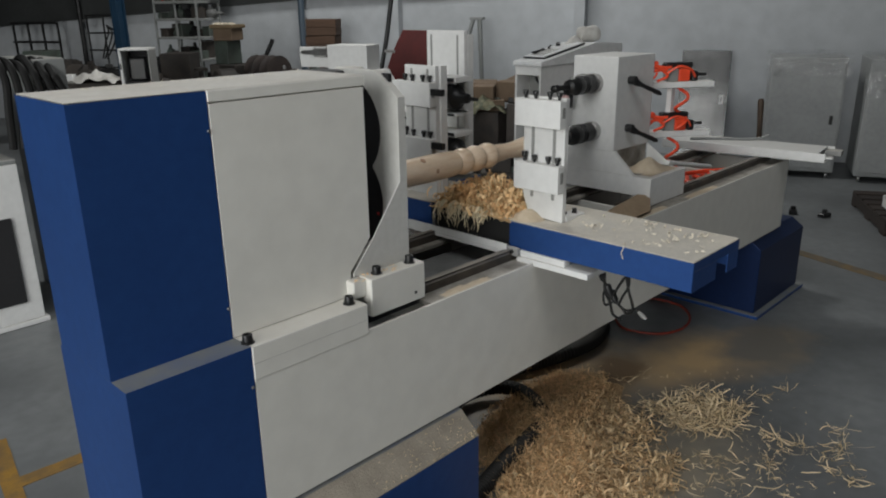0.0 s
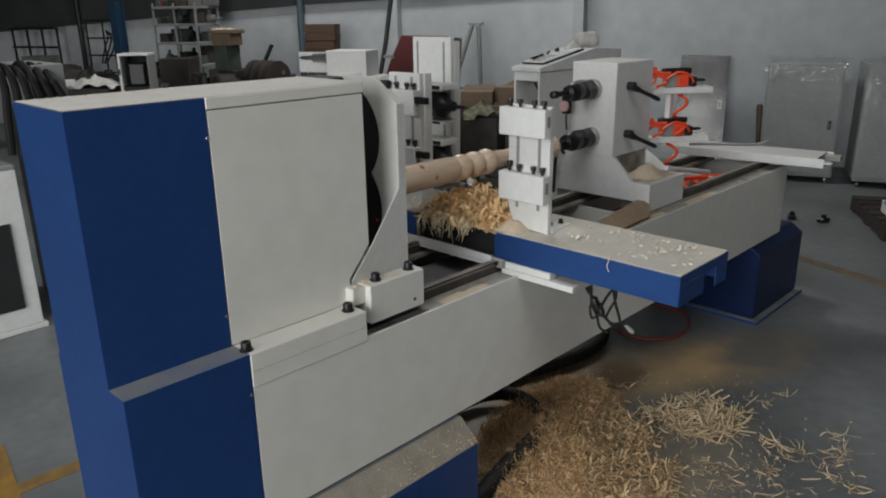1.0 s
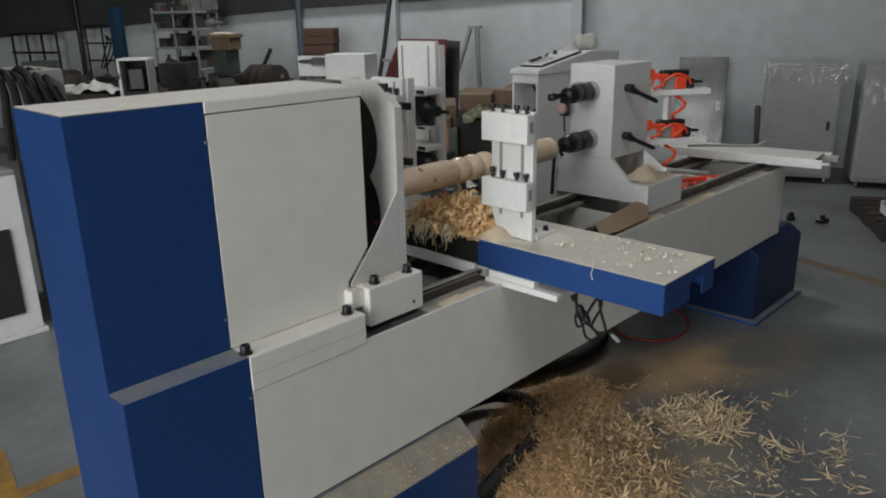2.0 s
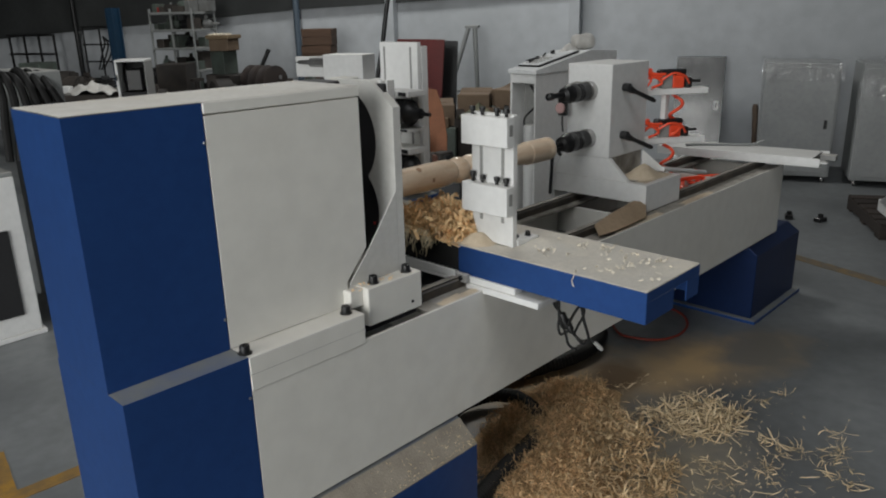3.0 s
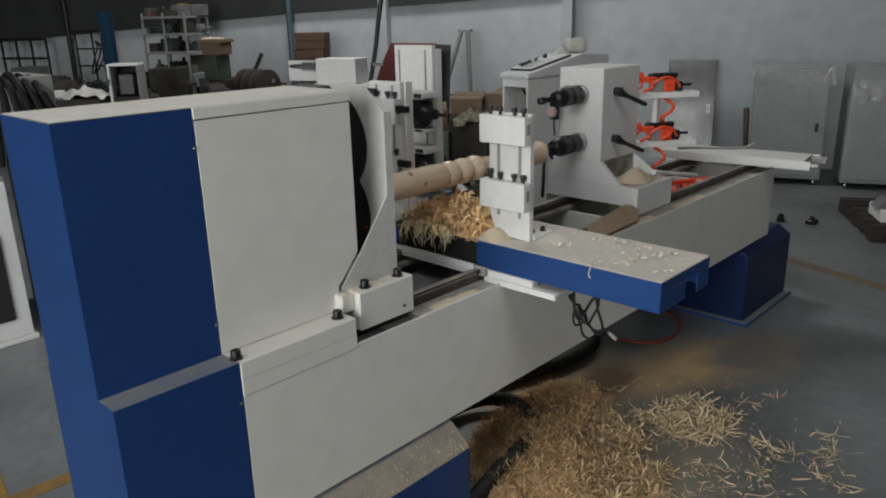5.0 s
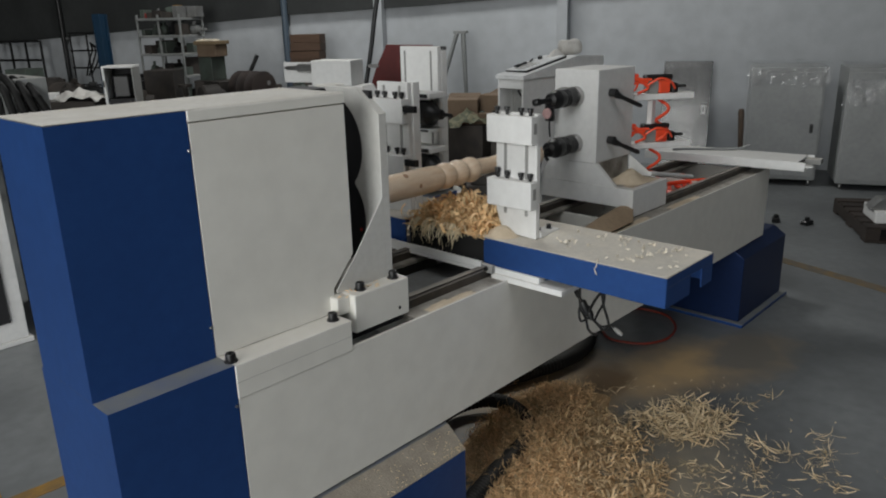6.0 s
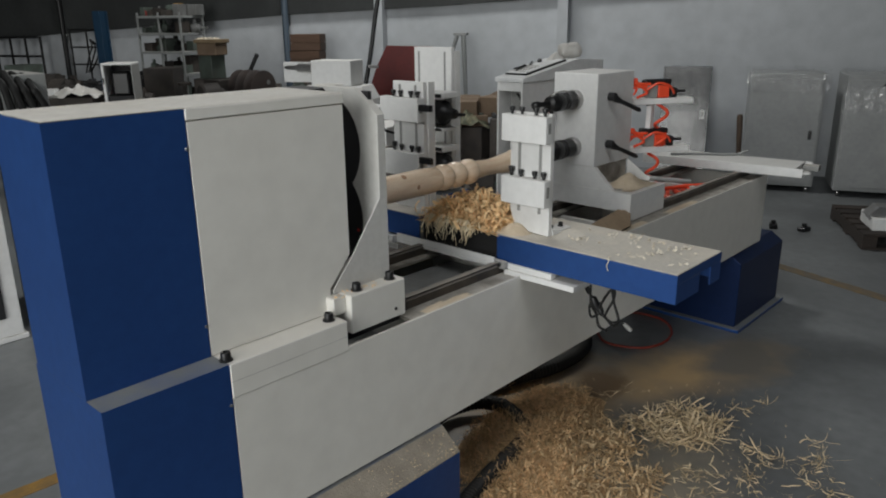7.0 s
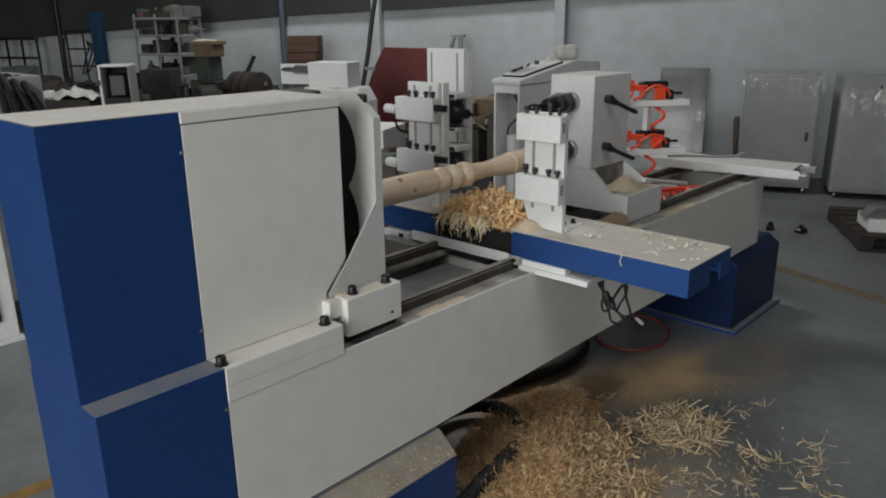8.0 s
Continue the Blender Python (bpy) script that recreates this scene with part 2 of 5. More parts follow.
def box(x0, x1, y0, y1, z0, z1, bevel=0.002, bm=None):
    own = bmesh.new()
    bmesh.ops.create_cube(own, size=1)
    for v in own.verts:
        v.co = Vector(((x0 + x1) / 2 + v.co.x * (x1 - x0), (y0 + y1) / 2 + v.co.y * (y1 - y0), (z0 + z1) / 2 + v.co.z * (z1 - z0)))
    if bevel:
        bmesh.ops.bevel(own, geom=own.edges[:], offset=min(bevel, 0.3 * min(x1 - x0, y1 - y0, z1 - z0)), segments=1, affect="EDGES")
    return join(bm, own)


def join(bm, own):
    if bm is None:
        return own
    mesh = bpy.data.meshes.new("join")
    own.to_mesh(mesh)
    own.free()
    bm.from_mesh(mesh)
    bpy.data.meshes.remove(mesh)
    return bm


def prism(points, axis, a, b, bevel=0.002, bm=None):
    """A flat outline drawn through from a to b along an axis; the outline lies in the other two axes, in xyz order."""
    own = bmesh.new()
    place = {"x": lambda p, h: (h, p[0], p[1]), "y": lambda p, h: (p[0], h, p[1]), "z": lambda p, h: (p[0], p[1], h)}[axis]
    low = [own.verts.new(place(p, a)) for p in points]
    high = [own.verts.new(place(p, b)) for p in points]
    own.faces.new(low)
    own.faces.new(high[::-1])
    for i in range(len(points)):
        j = (i + 1) % len(points)
        own.faces.new((low[i], high[i], high[j], low[j]))
    bmesh.ops.recalc_face_normals(own, faces=own.faces)
    if bevel:
        bmesh.ops.bevel(own, geom=own.edges[:], offset=bevel, segments=1, affect="EDGES")
    return join(bm, own)


def lathe(profile, p0, p1, seg=24, bm=None):
    """A turned body: (distance, radius) pairs along the line from p0 towards p1."""
    own = bmesh.new()
    p0, p1 = Vector(p0), Vector(p1)
    way = (p1 - p0).normalized()
    side = way.orthogonal().normalized()
    other = way.cross(side)
    rings = []
    for d, r in profile:
        rings.append([own.verts.new(p0 + way * d + (side * math.cos(6.28318 * i / seg) + other * math.sin(6.28318 * i / seg)) * r) for i in range(seg)])
    for a, b in zip(rings, rings[1:]):
        for i in range(seg):
            own.faces.new((a[i], a[(i + 1) % seg], b[(i + 1) % seg], b[i]))
    own.faces.new(rings[0][::-1])
    own.faces.new(rings[-1])
    return join(bm, own)


def rod(p0, p1, r, seg=16, bm=None, r2=None):
    length = (Vector(p1) - Vector(p0)).length
    r2 = r if r2 is None else r2
    c = min(0.15 * r, 0.002)
    return lathe([(0, r - c), (c, r), (length - c, r2), (length, r2 - c)], p0, p1, seg, bm)


def smooth_path(points, steps=8):
    pts = [Vector(p) for p in points]
    pts = [2 * pts[0] - pts[1]] + pts + [2 * pts[-1] - pts[-2]]
    out = []
    for a, b, c, d in zip(pts, pts[1:], pts[2:], pts[3:]):
        for i in range(steps):
            t = i / steps
            out.append(0.5 * (2 * b + (c - a) * t + (2 * a - 5 * b + 4 * c - d) * t * t + (3 * b - a - 3 * c + d) * t ** 3))
    return out + [pts[-2]]


def tube(points, r, seg=8, bm=None, steps=8, ribs=0.0):
    pts = smooth_path(points, steps)
    own = bmesh.new()
    rings, side = [], None
    for i, p in enumerate(pts):
        way = (pts[min(i + 1, len(pts) - 1)] - pts[max(i - 1, 0)]).normalized()
        side = (way.orthogonal() if side is None else side - way * side.dot(way)).normalized()
        other = way.cross(side)
        rr = r * (1 + (ribs if i % 2 else -ribs))
        rings.append([own.verts.new(p + (side * math.cos(6.28318 * k / seg) + other * math.sin(6.28318 * k / seg)) * rr) for k in range(seg)])
    for a, b in zip(rings, rings[1:]):
        for k in range(seg):
            own.faces.new((a[k], a[(k + 1) % seg], b[(k + 1) % seg], b[k]))
    own.faces.new(rings[0][::-1])
    own.faces.new(rings[-1])
    return join(bm, own)


def hex_bolt(x, y, z, r=0.011, h=0.014):
    """A socket-head bolt on its washer, standing on z."""
    return lathe([(0, r * 1.35), (0.003, r * 1.35), (0.003, r), (0.003 + h * 0.9, r), (0.003 + h, r * 0.88), (0.003 + h, r * 0.5), (h * 0.6, r * 0.45)], (x, y, z), (x, y, z + 1), 14)


def mound(cx, cy, rx, ry, height, z0, turn, rough, rng, n=46, base=0.0):
    """An uneven heap on a level support."""
    own = bmesh.new()
    grid = {}
    off = Vector((rng.uniform(0, 50), rng.uniform(0, 50), 0))
    c, s = math.cos(radians(turn)), math.sin(radians(turn))
    for i in range(n + 1):
        for j in range(n + 1):
            u, v = 2 * i / n - 1, 2 * j / n - 1
            d = math.hypot(u, v)
            x, y = cx + (u * rx * c - v * ry * s), cy + (u * rx * s + v * ry * c)
            f = max(0.0, 1 - d * (0.8 + 0.5 * noise.noise(Vector((u * 1.8, v * 1.8, 0)) + off)))
            z = z0 + base + height * (f ** 0.9) * (0.75 + rough * noise.noise(Vector((x, y, 0)) * 14 + off) + 0.4 * rough * noise.noise(Vector((x, y, 0)) * 45 + off))
            if f <= 0.02:
                z = z0 - 0.004
            grid[i, j] = own.verts.new((x, y, z))
    for i in range(n):
        for j in range(n):
            own.faces.new((grid[i, j], grid[i + 1, j], grid[i + 1, j + 1], grid[i, j + 1]))
    return own


def drift(cx, cy, rx, ry, height, z0, rng, n=36):
    """A soft drift of fine dust that thins out to nothing on its support."""
    own = bmesh.new()
    off = Vector((rng.uniform(0, 50), rng.uniform(0, 50), 0))
    grid = {}
    for i in range(n + 1):
        for j in range(n + 1):
            u, v = 2 * i / n - 1, 2 * j / n - 1
            p = Vector((cx + u * rx, cy + v * ry, 0))
            d = math.hypot(u, v) * (1 + 0.35 * noise.noise(p * 9 + off))
            z = height * (math.exp(-2.6 * d * d) - 0.10) * (1 + 0.10 * noise.noise(p * 40 + off))
            grid[i, j] = own.verts.new((p.x, p.y, z0 + max(z, -0.002)))
    for i in range(n):
        for j in range(n):
            own.faces.new((grid[i, j], grid[i + 1, j], grid[i + 1, j + 1], grid[i, j + 1]))
    return own


# ---- the hall ----
floor = whole("floor", box(-24, 26, -24, 26, -0.2, 0.0, 0), FLOOR, "worn grey concrete floor strewn with sawdust", "floor", kind="structure")


def hall_shell():
    bm = box(-16, 9, 8.9, 9.1, 0, 6, 0)
    whole("wall_back", bm, WALLPAINT, "white painted hall wall with scuffs", "wall", HALL, kind="structure")
    # dark sheeting above the white wall; its lower edge hangs a little askew
    pts = [(-16, 1.12), (-10.7, 1.44), (-5.3, 1.76), (-3.3, 1.83), (9, 2.45), (9, 6), (-16, 6)]
    whole("wall_cladding", prism(pts, "y", 8.84, 8.896, 0), CLADDING, "dark sheet cladding above the white wall", "wall", HALL, kind="structure")
    # side and front walls are unseen, coloured dark to cut bounced light
    whole("wall_left", box(-16.2, -16, -5.2, 9.1, 0, 6, 0), CLADDING, "unseen side wall, made dark to limit bounced light", "wall", HALL, kind="structure")
    whole("wall_right", box(9, 9.2, -5.2, 9.1, 0, 6, 0), CLADDING, "unseen side wall, made dark to limit bounced light", "wall", HALL, kind="structure")
    bm = box(-16, -4.45, -5.2, -5, 0, 6, 0)
    box(0.05, 9, -5.2, -5, 0, 6, 0, bm)
    box(-4.45, 0.05, -5.2, -5, 5.0, 6, 0, bm)
    whole("wall_front", bm, CLADDING, "unseen front wall, made dark, with a wide gap for the fill lamp", "wall", HALL, kind="structure")
    # unseen roof, kept dark against bounce, with two openings added for the lamps
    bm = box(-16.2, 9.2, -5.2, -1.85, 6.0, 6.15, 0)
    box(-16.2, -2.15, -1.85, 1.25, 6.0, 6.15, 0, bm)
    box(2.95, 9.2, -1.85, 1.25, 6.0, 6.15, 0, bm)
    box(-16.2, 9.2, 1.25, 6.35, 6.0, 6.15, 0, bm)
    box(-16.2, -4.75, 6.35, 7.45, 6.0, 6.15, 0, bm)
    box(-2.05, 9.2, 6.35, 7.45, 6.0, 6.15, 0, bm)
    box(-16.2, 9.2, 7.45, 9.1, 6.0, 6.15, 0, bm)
    whole("ceiling", bm, CEILING, "unseen dark roof with two openings for the fill lamps", "ceiling", HALL, kind="structure")


hall_shell()


# ---- the lathe ----
AXIS_Y, AXIS_Z, AXIS_UP = 0.30, 1.123, 1.333
lathe_machine = thing("wood_lathe", "large white and blue wood-turning lathe dusted with sawdust", "lathe")


def build_bed(parent):
    x0, x1 = 0.305, 3.756
    part("front_wall", box(x0, x1, -0.072, -0.064, 0.435, 0.826, 0.001), WHITE, parent, "long white front wall of the bed")
    part("back_wall", box(x0, x1, 0.448, 0.47, 0.435, 0.822), WHITE, parent)
    part("end_plate", box(x1 - 0.02, x1 - 0.001, -0.0635, 0.4475, 0.45, 0.808), WHITE, parent)
    for y0, y1 in ((-0.0635, 0.06), (0.345, 0.4475)):
        part("top_flange", box(0.93, x1 - 0.021, y0, y1, 0.806, 0.819, 0.001), GRIME_AND_SHADE, parent, "dusty top flange of the bed")
    for y in (0.026, 0.386):
        part("guide_rail", prism([(y - 0.012, 0.8195), (y + 0.012, 0.8195), (y + 0.012, 0.846), (y + 0.007, 0.851), (y + 0.012, 0.858), (y - 0.012, 0.858), (y - 0.007, 0.851), (y - 0.012, 0.846)], "x", 0.92, x1 - 0.05, 0), RAIL, parent, "dark oily linear guide rail")
    part("gear_rack", box(0.92, x1 - 0.05, 0.043, 0.058, 0.8195, 0.836), RAIL, parent)
    part("chip_floor", box(x0, x1 - 0.025, -0.0635, 0.447, 0.66, 0.67), PITSHEET, parent, "dusty grey sheet floor inside the bed")
    for x in (1.02, 1.55, 2.32, 2.85, 3.3):
        part("cross_web", box(x, x + 0.015, -0.0635, 0.4475, 0.6705, 0.80), WHITE, parent)
    # legs with a sloped shoulder
    part("well_cover", box(1.04, 1.54, 0.062, 0.344, 0.765, 0.772), PITSHEET, parent, "grey sheet cover set into the bed")
    near = [(0.46, 0.0), (-0.15, 0.0), (-0.15, 0.353), (-0.055, 0.4345), (0.46, 0.4345)]
    part("front_leg", prism(near, "x", 0.34, 1.038, 0.004), BLUE, parent, "blue leg with a dusty sloped shoulder")
    slab = [(-0.149, 0.3545), (-0.0735, 0.4192), (-0.0735, 0.4225), (-0.150, 0.357)]
    part("shoulder_dust", prism(slab, "x", 0.342, 1.036, 0), OLDDUST, parent, "sawdust settled on the sloped shoulder")
    far = [(0.50, 0.02), (-0.115, 0.02), (-0.115, 0.385), (-0.045, 0.4345), (0.50, 0.4345)]
    part("far_leg", prism(far, "x", 3.386, 4.02, 0.003), SHADED_BLUE, parent, "blue leg at the tailstock end, coloured darker for shade")
    part("foot_plate", box(3.355, 4.05, -0.15, 0.53, 0.0, 0.02, 0.003), BLUE, parent)


def flange_dust(parent):
    r = random.Random(4)
    for x, y, rx, ry, h in ((1.06, -0.038, 0.07, 0.020, 0.009), (1.16, -0.04, 0.05, 0.016, 0.006), (2.75, -0.035, 0.16, 0.02, 0.005), (2.2, -0.035, 0.2, 0.02, 0.005)):
        part("dust_drift", mound(x, y, rx, ry, h, 0.8192, 0, 0.3, r, 18), DRIFT, parent, "sawdust lying on the bed flange", smooth=True)


def build_headstock(parent):
    # drive cover: blue end, white side panel, overhanging lid
    part("end_cover", box(0.0, 0.298, 0.0, 0.274, 0.905, 1.497, 0), BLUE, parent, "blue sheet-metal end cover")
    part("plinth", box(0.0, 0.303, -0.072, 0.284, 0.0, 0.9045, 0), BLUE, parent, "blue plinth with a dusty ledge")
    part("side_panel", prism([(0.3005, 0.9055), (0.672, 0.9055), (0.672, 0.975), (0.746, 1.058), (0.746, 1.4695), (0.3005, 1.4695)], "y", 0.0, 0.272, 0.0012), WHITE, parent, "white side panel of the drive cover")
    part("lid", box(0.299, 0.749, -0.002, 0.282, 1.472, 1.4985, 0.002), WHITE, parent, "white lid covered in fine dust")
    part("dust_layer", prism([(0.003, 0.002), (0.746, 0.001), (0.746, 0.272), (0.003, 0.272)], "z", 1.4987, 1.4998, 0), LIDDUST, parent, "thin pale dust on the cover")
    part("mounting_plate", box(0.3035, 0.664, -0.0745, 0.28, 0.815, 0.904, 0.002), WHITE, parent)
    part("plate_seam", box(0.304, 0.6635, -0.0749, -0.0740, 0.858, 0.8588, 0), GREY, parent)
    for x, z in ((0.294, 1.41), (0.294, 0.985)):
        part("panel_screw", rod((x, -0.004, z), (x, 0.002, z), 0.004, 10), STEEL, parent)
    part("panel_screw", rod((0.296, -0.0758, 0.80), (0.296, -0.070, 0.80), 0.004, 10), STEEL, parent)
    for x, y in ((0.311, -0.045), (0.632, -0.035)):
        part("bolt", hex_bolt(x, y, 0.9045, 0.0125, 0.019), BLACK, parent, smooth=True)
    # headstock casting with two scalloped spindle openings
    pts = [(0.235, 1.497), (0.09, 1.497), (0.0, 1.430), (0.0, 0.9575), (0.235, 0.9575)]
    for zc, a0, a1 in ((1.118, -95, -222), (1.328, -138, -265)):
        for i in range(15):
            a = radians(a0 + (a1 - a0) * i / 14)
            pts.append((0.228 + 0.152 * math.cos(a), zc + 0.152 * math.sin(a)))
    part("front_casting", prism(pts, "x", 0.866, 0.893, 0), CASTWHITE, parent, "grey-white chamfered casting round the spindle openings")
    # black backing and side put the cavity's shade into colour
    part("belt_cavity", box(0.88, 0.8925, 0.05, 0.37, 0.96, 1.49, 0), DARK, parent, "black plate standing for the shade in the pulley cavity")
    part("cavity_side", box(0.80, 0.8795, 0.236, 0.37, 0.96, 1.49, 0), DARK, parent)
    body = [(0.30, 1.497), (0.236, 1.497), (0.236, 0.9575), (0.58, 0.9575), (0.58, 1.25), (0.38, 1.43)]
    part("headstock_body", prism(body, "x", 0.8935, 0.95, 0.002), WHITE, parent, "white headstock body behind the drive cover")
    part("gusset", prism([(0.8655, 1.195), (0.757, 1.052), (0.682, 0.968), (0.682, 0.9575), (0.8655, 0.9575)], "y", 0.0, 0.004, 0), CASTWHITE, parent, "triangular gusset plate")
    part("indicator", box(0.877, 0.8795, 0.11, 0.117, 1.075, 1.082, 0), LED, parent, "small red indicator")
    # foot block with its stepped end
    part("foot_block", box(0.70, 0.908, -0.05, 0.30, 0.845, 0.957, 0.003), WHITE, parent, "white foot block of the headstock")
    part("foot_step", box(0.655, 0.6995, -0.03, 0.30, 0.905, 0.955, 0.003), WHITE, parent)
    # dark filler and disc for the shade under the foot and in the hole
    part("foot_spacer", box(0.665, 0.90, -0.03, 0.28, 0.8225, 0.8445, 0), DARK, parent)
    part("dowel_hole", rod((0.868, -0.052, 0.872), (0.868, -0.045, 0.872), 0.005, 10), DARK, parent)
    for x, y in ((0.745, -0.022), (0.872, -0.022)):
        part("bolt", hex_bolt(x, y, 0.957, 0.0125, 0.019), BLACK, parent, smooth=True)
    # chuck noses facing the work
    for z in (AXIS_Z, AXIS_UP):
        part("drive_spindle", lathe([(0, 0.05), (0.05, 0.05), (0.055, 0.032), (0.10, 0.032), (0.12, 0.015), (0.13, 0.004)], (0.951, AXIS_Y, z), (2, AXIS_Y, z)), BLACK, parent, smooth=True)


def build_tailstock(parent):
    x0 = 2.335
    foot = [(0.505, 0.945), (0.006, 0.945), (0.006, 0.825), (0.0125, 0.825), (0.0125, 0.862), (0.485, 0.862), (0.485, 0.825), (0.505, 0.825)]
    part("tailstock_base", prism(foot, "x", x0, x0 + 0.315, 0), CLEAN_WHITE, parent, "white tailstock base block")
    part("base_slide", box(x0 + 0.01, x0 + 0.29, 0.016, 0.45, 0.8585, 0.8615, 0), RAIL, parent)
    neck = [(0.505, 0.9455), (0.10, 0.9455), (0.20, 1.04), (0.445, 1.04)]
    part("tailstock_neck", prism(neck, "x", x0 + 0.004, x0 + 0.03, 0.001), CLEAN_WHITE, parent)
    # core coloured duller than the head for the shade of the hopper recess
    part("neck_core", box(x0 + 0.0305, x0 + 0.30, 0.205, 0.44, 0.9455, 1.04, 0), GRIME_AND_SHADE, parent)
    part("tailstock_head", box(x0 + 0.002, x0 + 0.318, 0.20, 0.425, 1.0405, 1.448, 0.003), CLEAN_WHITE, parent, "tall white tailstock head carrying two quills")
    for z in (AXIS_Z, AXIS_UP):
        y = AXIS_Y + 0.01
        part("quill_sleeve", rod((x0 + 0.012, y, z), (x0 - 0.03, y, z), 0.043, 28), STEEL, parent, "bare steel quill sleeve", smooth=True)
        k, fat = (1.35, 1.08) if z == AXIS_UP else (1.42, 1.16)
        shape = ((0, 0.033), (0.040, 0.035), (0.043, 0.029), (0.052, 0.029), (0.055, 0.037), (0.062, 0.037), (0.065, 0.034), (0.070, 0.037), (0.095, 0.037), (0.100, 0.032), (0.125, 0.027), (0.130, 0.012), (0.185, 0.011), (0.188, 0.016), (0.208, 0.015), (0.213, 0.004))
        part("quill", lathe([(d * k, rr * (fat if d < 0.128 else 1)) for d, rr in shape], (x0 - 0.028, y, z), (0, y, z), 24), BLACK, parent, "black live centre in its quill", smooth=True)
        zz = z + 0.012
        lever = part("clamp_lever", lathe([(0, 0.012), (0.02, 0.016), (0.035, 0.014), (0.055, 0.009), (0.15, 0.0105), (0.162, 0.006)], (x0 + 0.098, 0.185, zz), (x0 + 0.22, 0.11, zz - 0.064), 14), PLASTIC, parent, "black plastic clamp lever", smooth=True)
        part("lever_hub", rod((x0 + 0.103, 0.20, zz), (x0 + 0.103, 0.165, zz), 0.018, 16), PLASTIC, lever, smooth=True)
    # open hopper under the head, with sawdust in it
    part("hopper_cheek", prism([(0.20, 1.04), (0.06, 0.9455), (0.20, 0.9455)], "x", x0 + 0.302, x0 + 0.308, 0), CLEAN_WHITE, parent)
    # floor colour carries the hopper's shade too
    part("hopper_floor", box(x0 + 0.031, x0 + 0.30, 0.08, 0.2045, 0.9455, 0.949, 0), GRIME_AND_SHADE, parent)
    part("hopper_dust", drift(x0 + 0.165, 0.115, 0.128, 0.085, 0.058, 0.9488, random.Random(8)), DRIFT, parent, "small heap of sawdust", smooth=True)
    part("pneumatic_rod", rod((x0 + 0.27, 0.075, 0.968), (3.12, 0.10, 0.862), 0.012, 14), CLEAN_WHITE, parent, smooth=True)
    # air valves on two shelf arms that stand out obliquely behind the head
    root = (x0 + 0.335, 0.262)
    for z in (1.285, 1.055):
        swung = pose(root[0], root[1], z, 0, 0, -36)
        arm = part("valve_shelf", box(-0.03, 0.345, -0.035, 0.035, 0.0, 0.028, 0.003), CLEAN_WHITE, parent, "white shelf arm with air valves")
        arm.matrix_local = swung
        part("air_valve", box(0.165, 0.225, -0.026, 0.027, 0.0285, 0.088, 0.006), ORANGE, arm, "orange air valve block")
        part("valve_cap", box(0.10, 0.235, -0.024, 0.024, 0.0885, 0.115, 0.006), PLASTIC, arm)
        part("valve_body", box(0.11, 0.1645, -0.026, 0.027, 0.0285, 0.088, 0.004), GREY, arm, "grey valve body")
        part("valve_end", box(0.2355, 0.265, -0.026, 0.027, 0.0285, 0.075, 0.005), PLASTIC, arm)
        part("fitting", rod((0.265, 0.0, 0.057), (0.315, 0.0, 0.057), 0.007, 10), PLASTIC, arm, smooth=True)
        for pts in ([(-0.02, -0.03, 0.12), (0.03, -0.045, 0.105), (0.10, -0.042, 0.06), (0.05, -0.045, 0.035)], [(-0.02, -0.02, 0.05), (0.03, -0.04, 0.08), (0.10, -0.036, 0.085)], [(-0.01, -0.025, 0.13), (0.06, -0.04, 0.10), (0.12, -0.034, 0.095)]):
            part("air_hose", tube(pts, 0.0065), ORANGE, arm, "bright orange air hose", smooth=True)
        knot = [(0.0 + 0.05 * math.sin(a * 1.3 + z * 9), -0.04 - 0.012 * math.cos(a * 2.1), 0.035 + 0.085 * (0.5 + 0.5 * math.sin(a * 0.9 + z * 5))) for a in range(11)]
        part("air_hose", tube(knot, 0.0055, steps=5), ORANGE, arm, "thin orange air hose", smooth=True)
        part("air_hose", tube([(0.10, -0.04, 0.07), (0.15, -0.055, 0.10), (0.21, -0.05, 0.085), (0.245, -0.03, 0.05)], 0.0055), ORANGE, arm, "thin orange air hose", smooth=True)
        part("hose_clamp", box(-0.02, 0.03, -0.028, 0.02, 0.0285, 0.055, 0.004), PLASTIC, arm)
    part("shelf_post", box(root[0] + 0.10, root[0] + 0.135, 0.165, 0.19, 1.0835, 1.2845, 0.002), CLEAN_WHITE, parent)
    part("lower_post", box(x0 + 0.325, x0 + 0.35, 0.235, 0.262, 0.84, 1.054, 0.002), CLEAN_WHITE, parent)
    for zs, zt, xc, yc in ((1.285, 1.10, 0.13, 0.125), (1.05, 0.87, 0.10, 0.14)):
        coil = [(root[0] + xc + 0.038 * math.sin(a * 0.9), yc + 0.024 * math.cos(a * 0.9), zs + (zt - zs) * a / 12) for a in range(13)]
        part("hose_coil", tube(coil, 0.0075, steps=4), ORANGE, parent, "bright orange air hose", smooth=True)
    part("hose_heap", tube([(2.98 + 0.16 * math.sin(a * 1.1) + 0.02 * a, 0.18 + 0.09 * math.cos(a * 1.7), 0.725 + 0.006 * a) for a in range(14)], 0.011, steps=5), ORANGE, parent, "orange hose coiled inside the bed", smooth=True)
    part("hose_heap", tube([(3.15 + 0.1 * math.sin(a * 1.4) + 0.02 * a, 0.22 + 0.09 * math.cos(a * 1.2), 0.73 + 0.006 * a) for a in range(12)], 0.011, steps=5), ORANGE, parent, "orange hose coiled inside the bed", smooth=True)


build_bed(lathe_machine)
flange_dust(lathe_machine)
build_headstock(lathe_machine)
build_tailstock(lathe_machine)


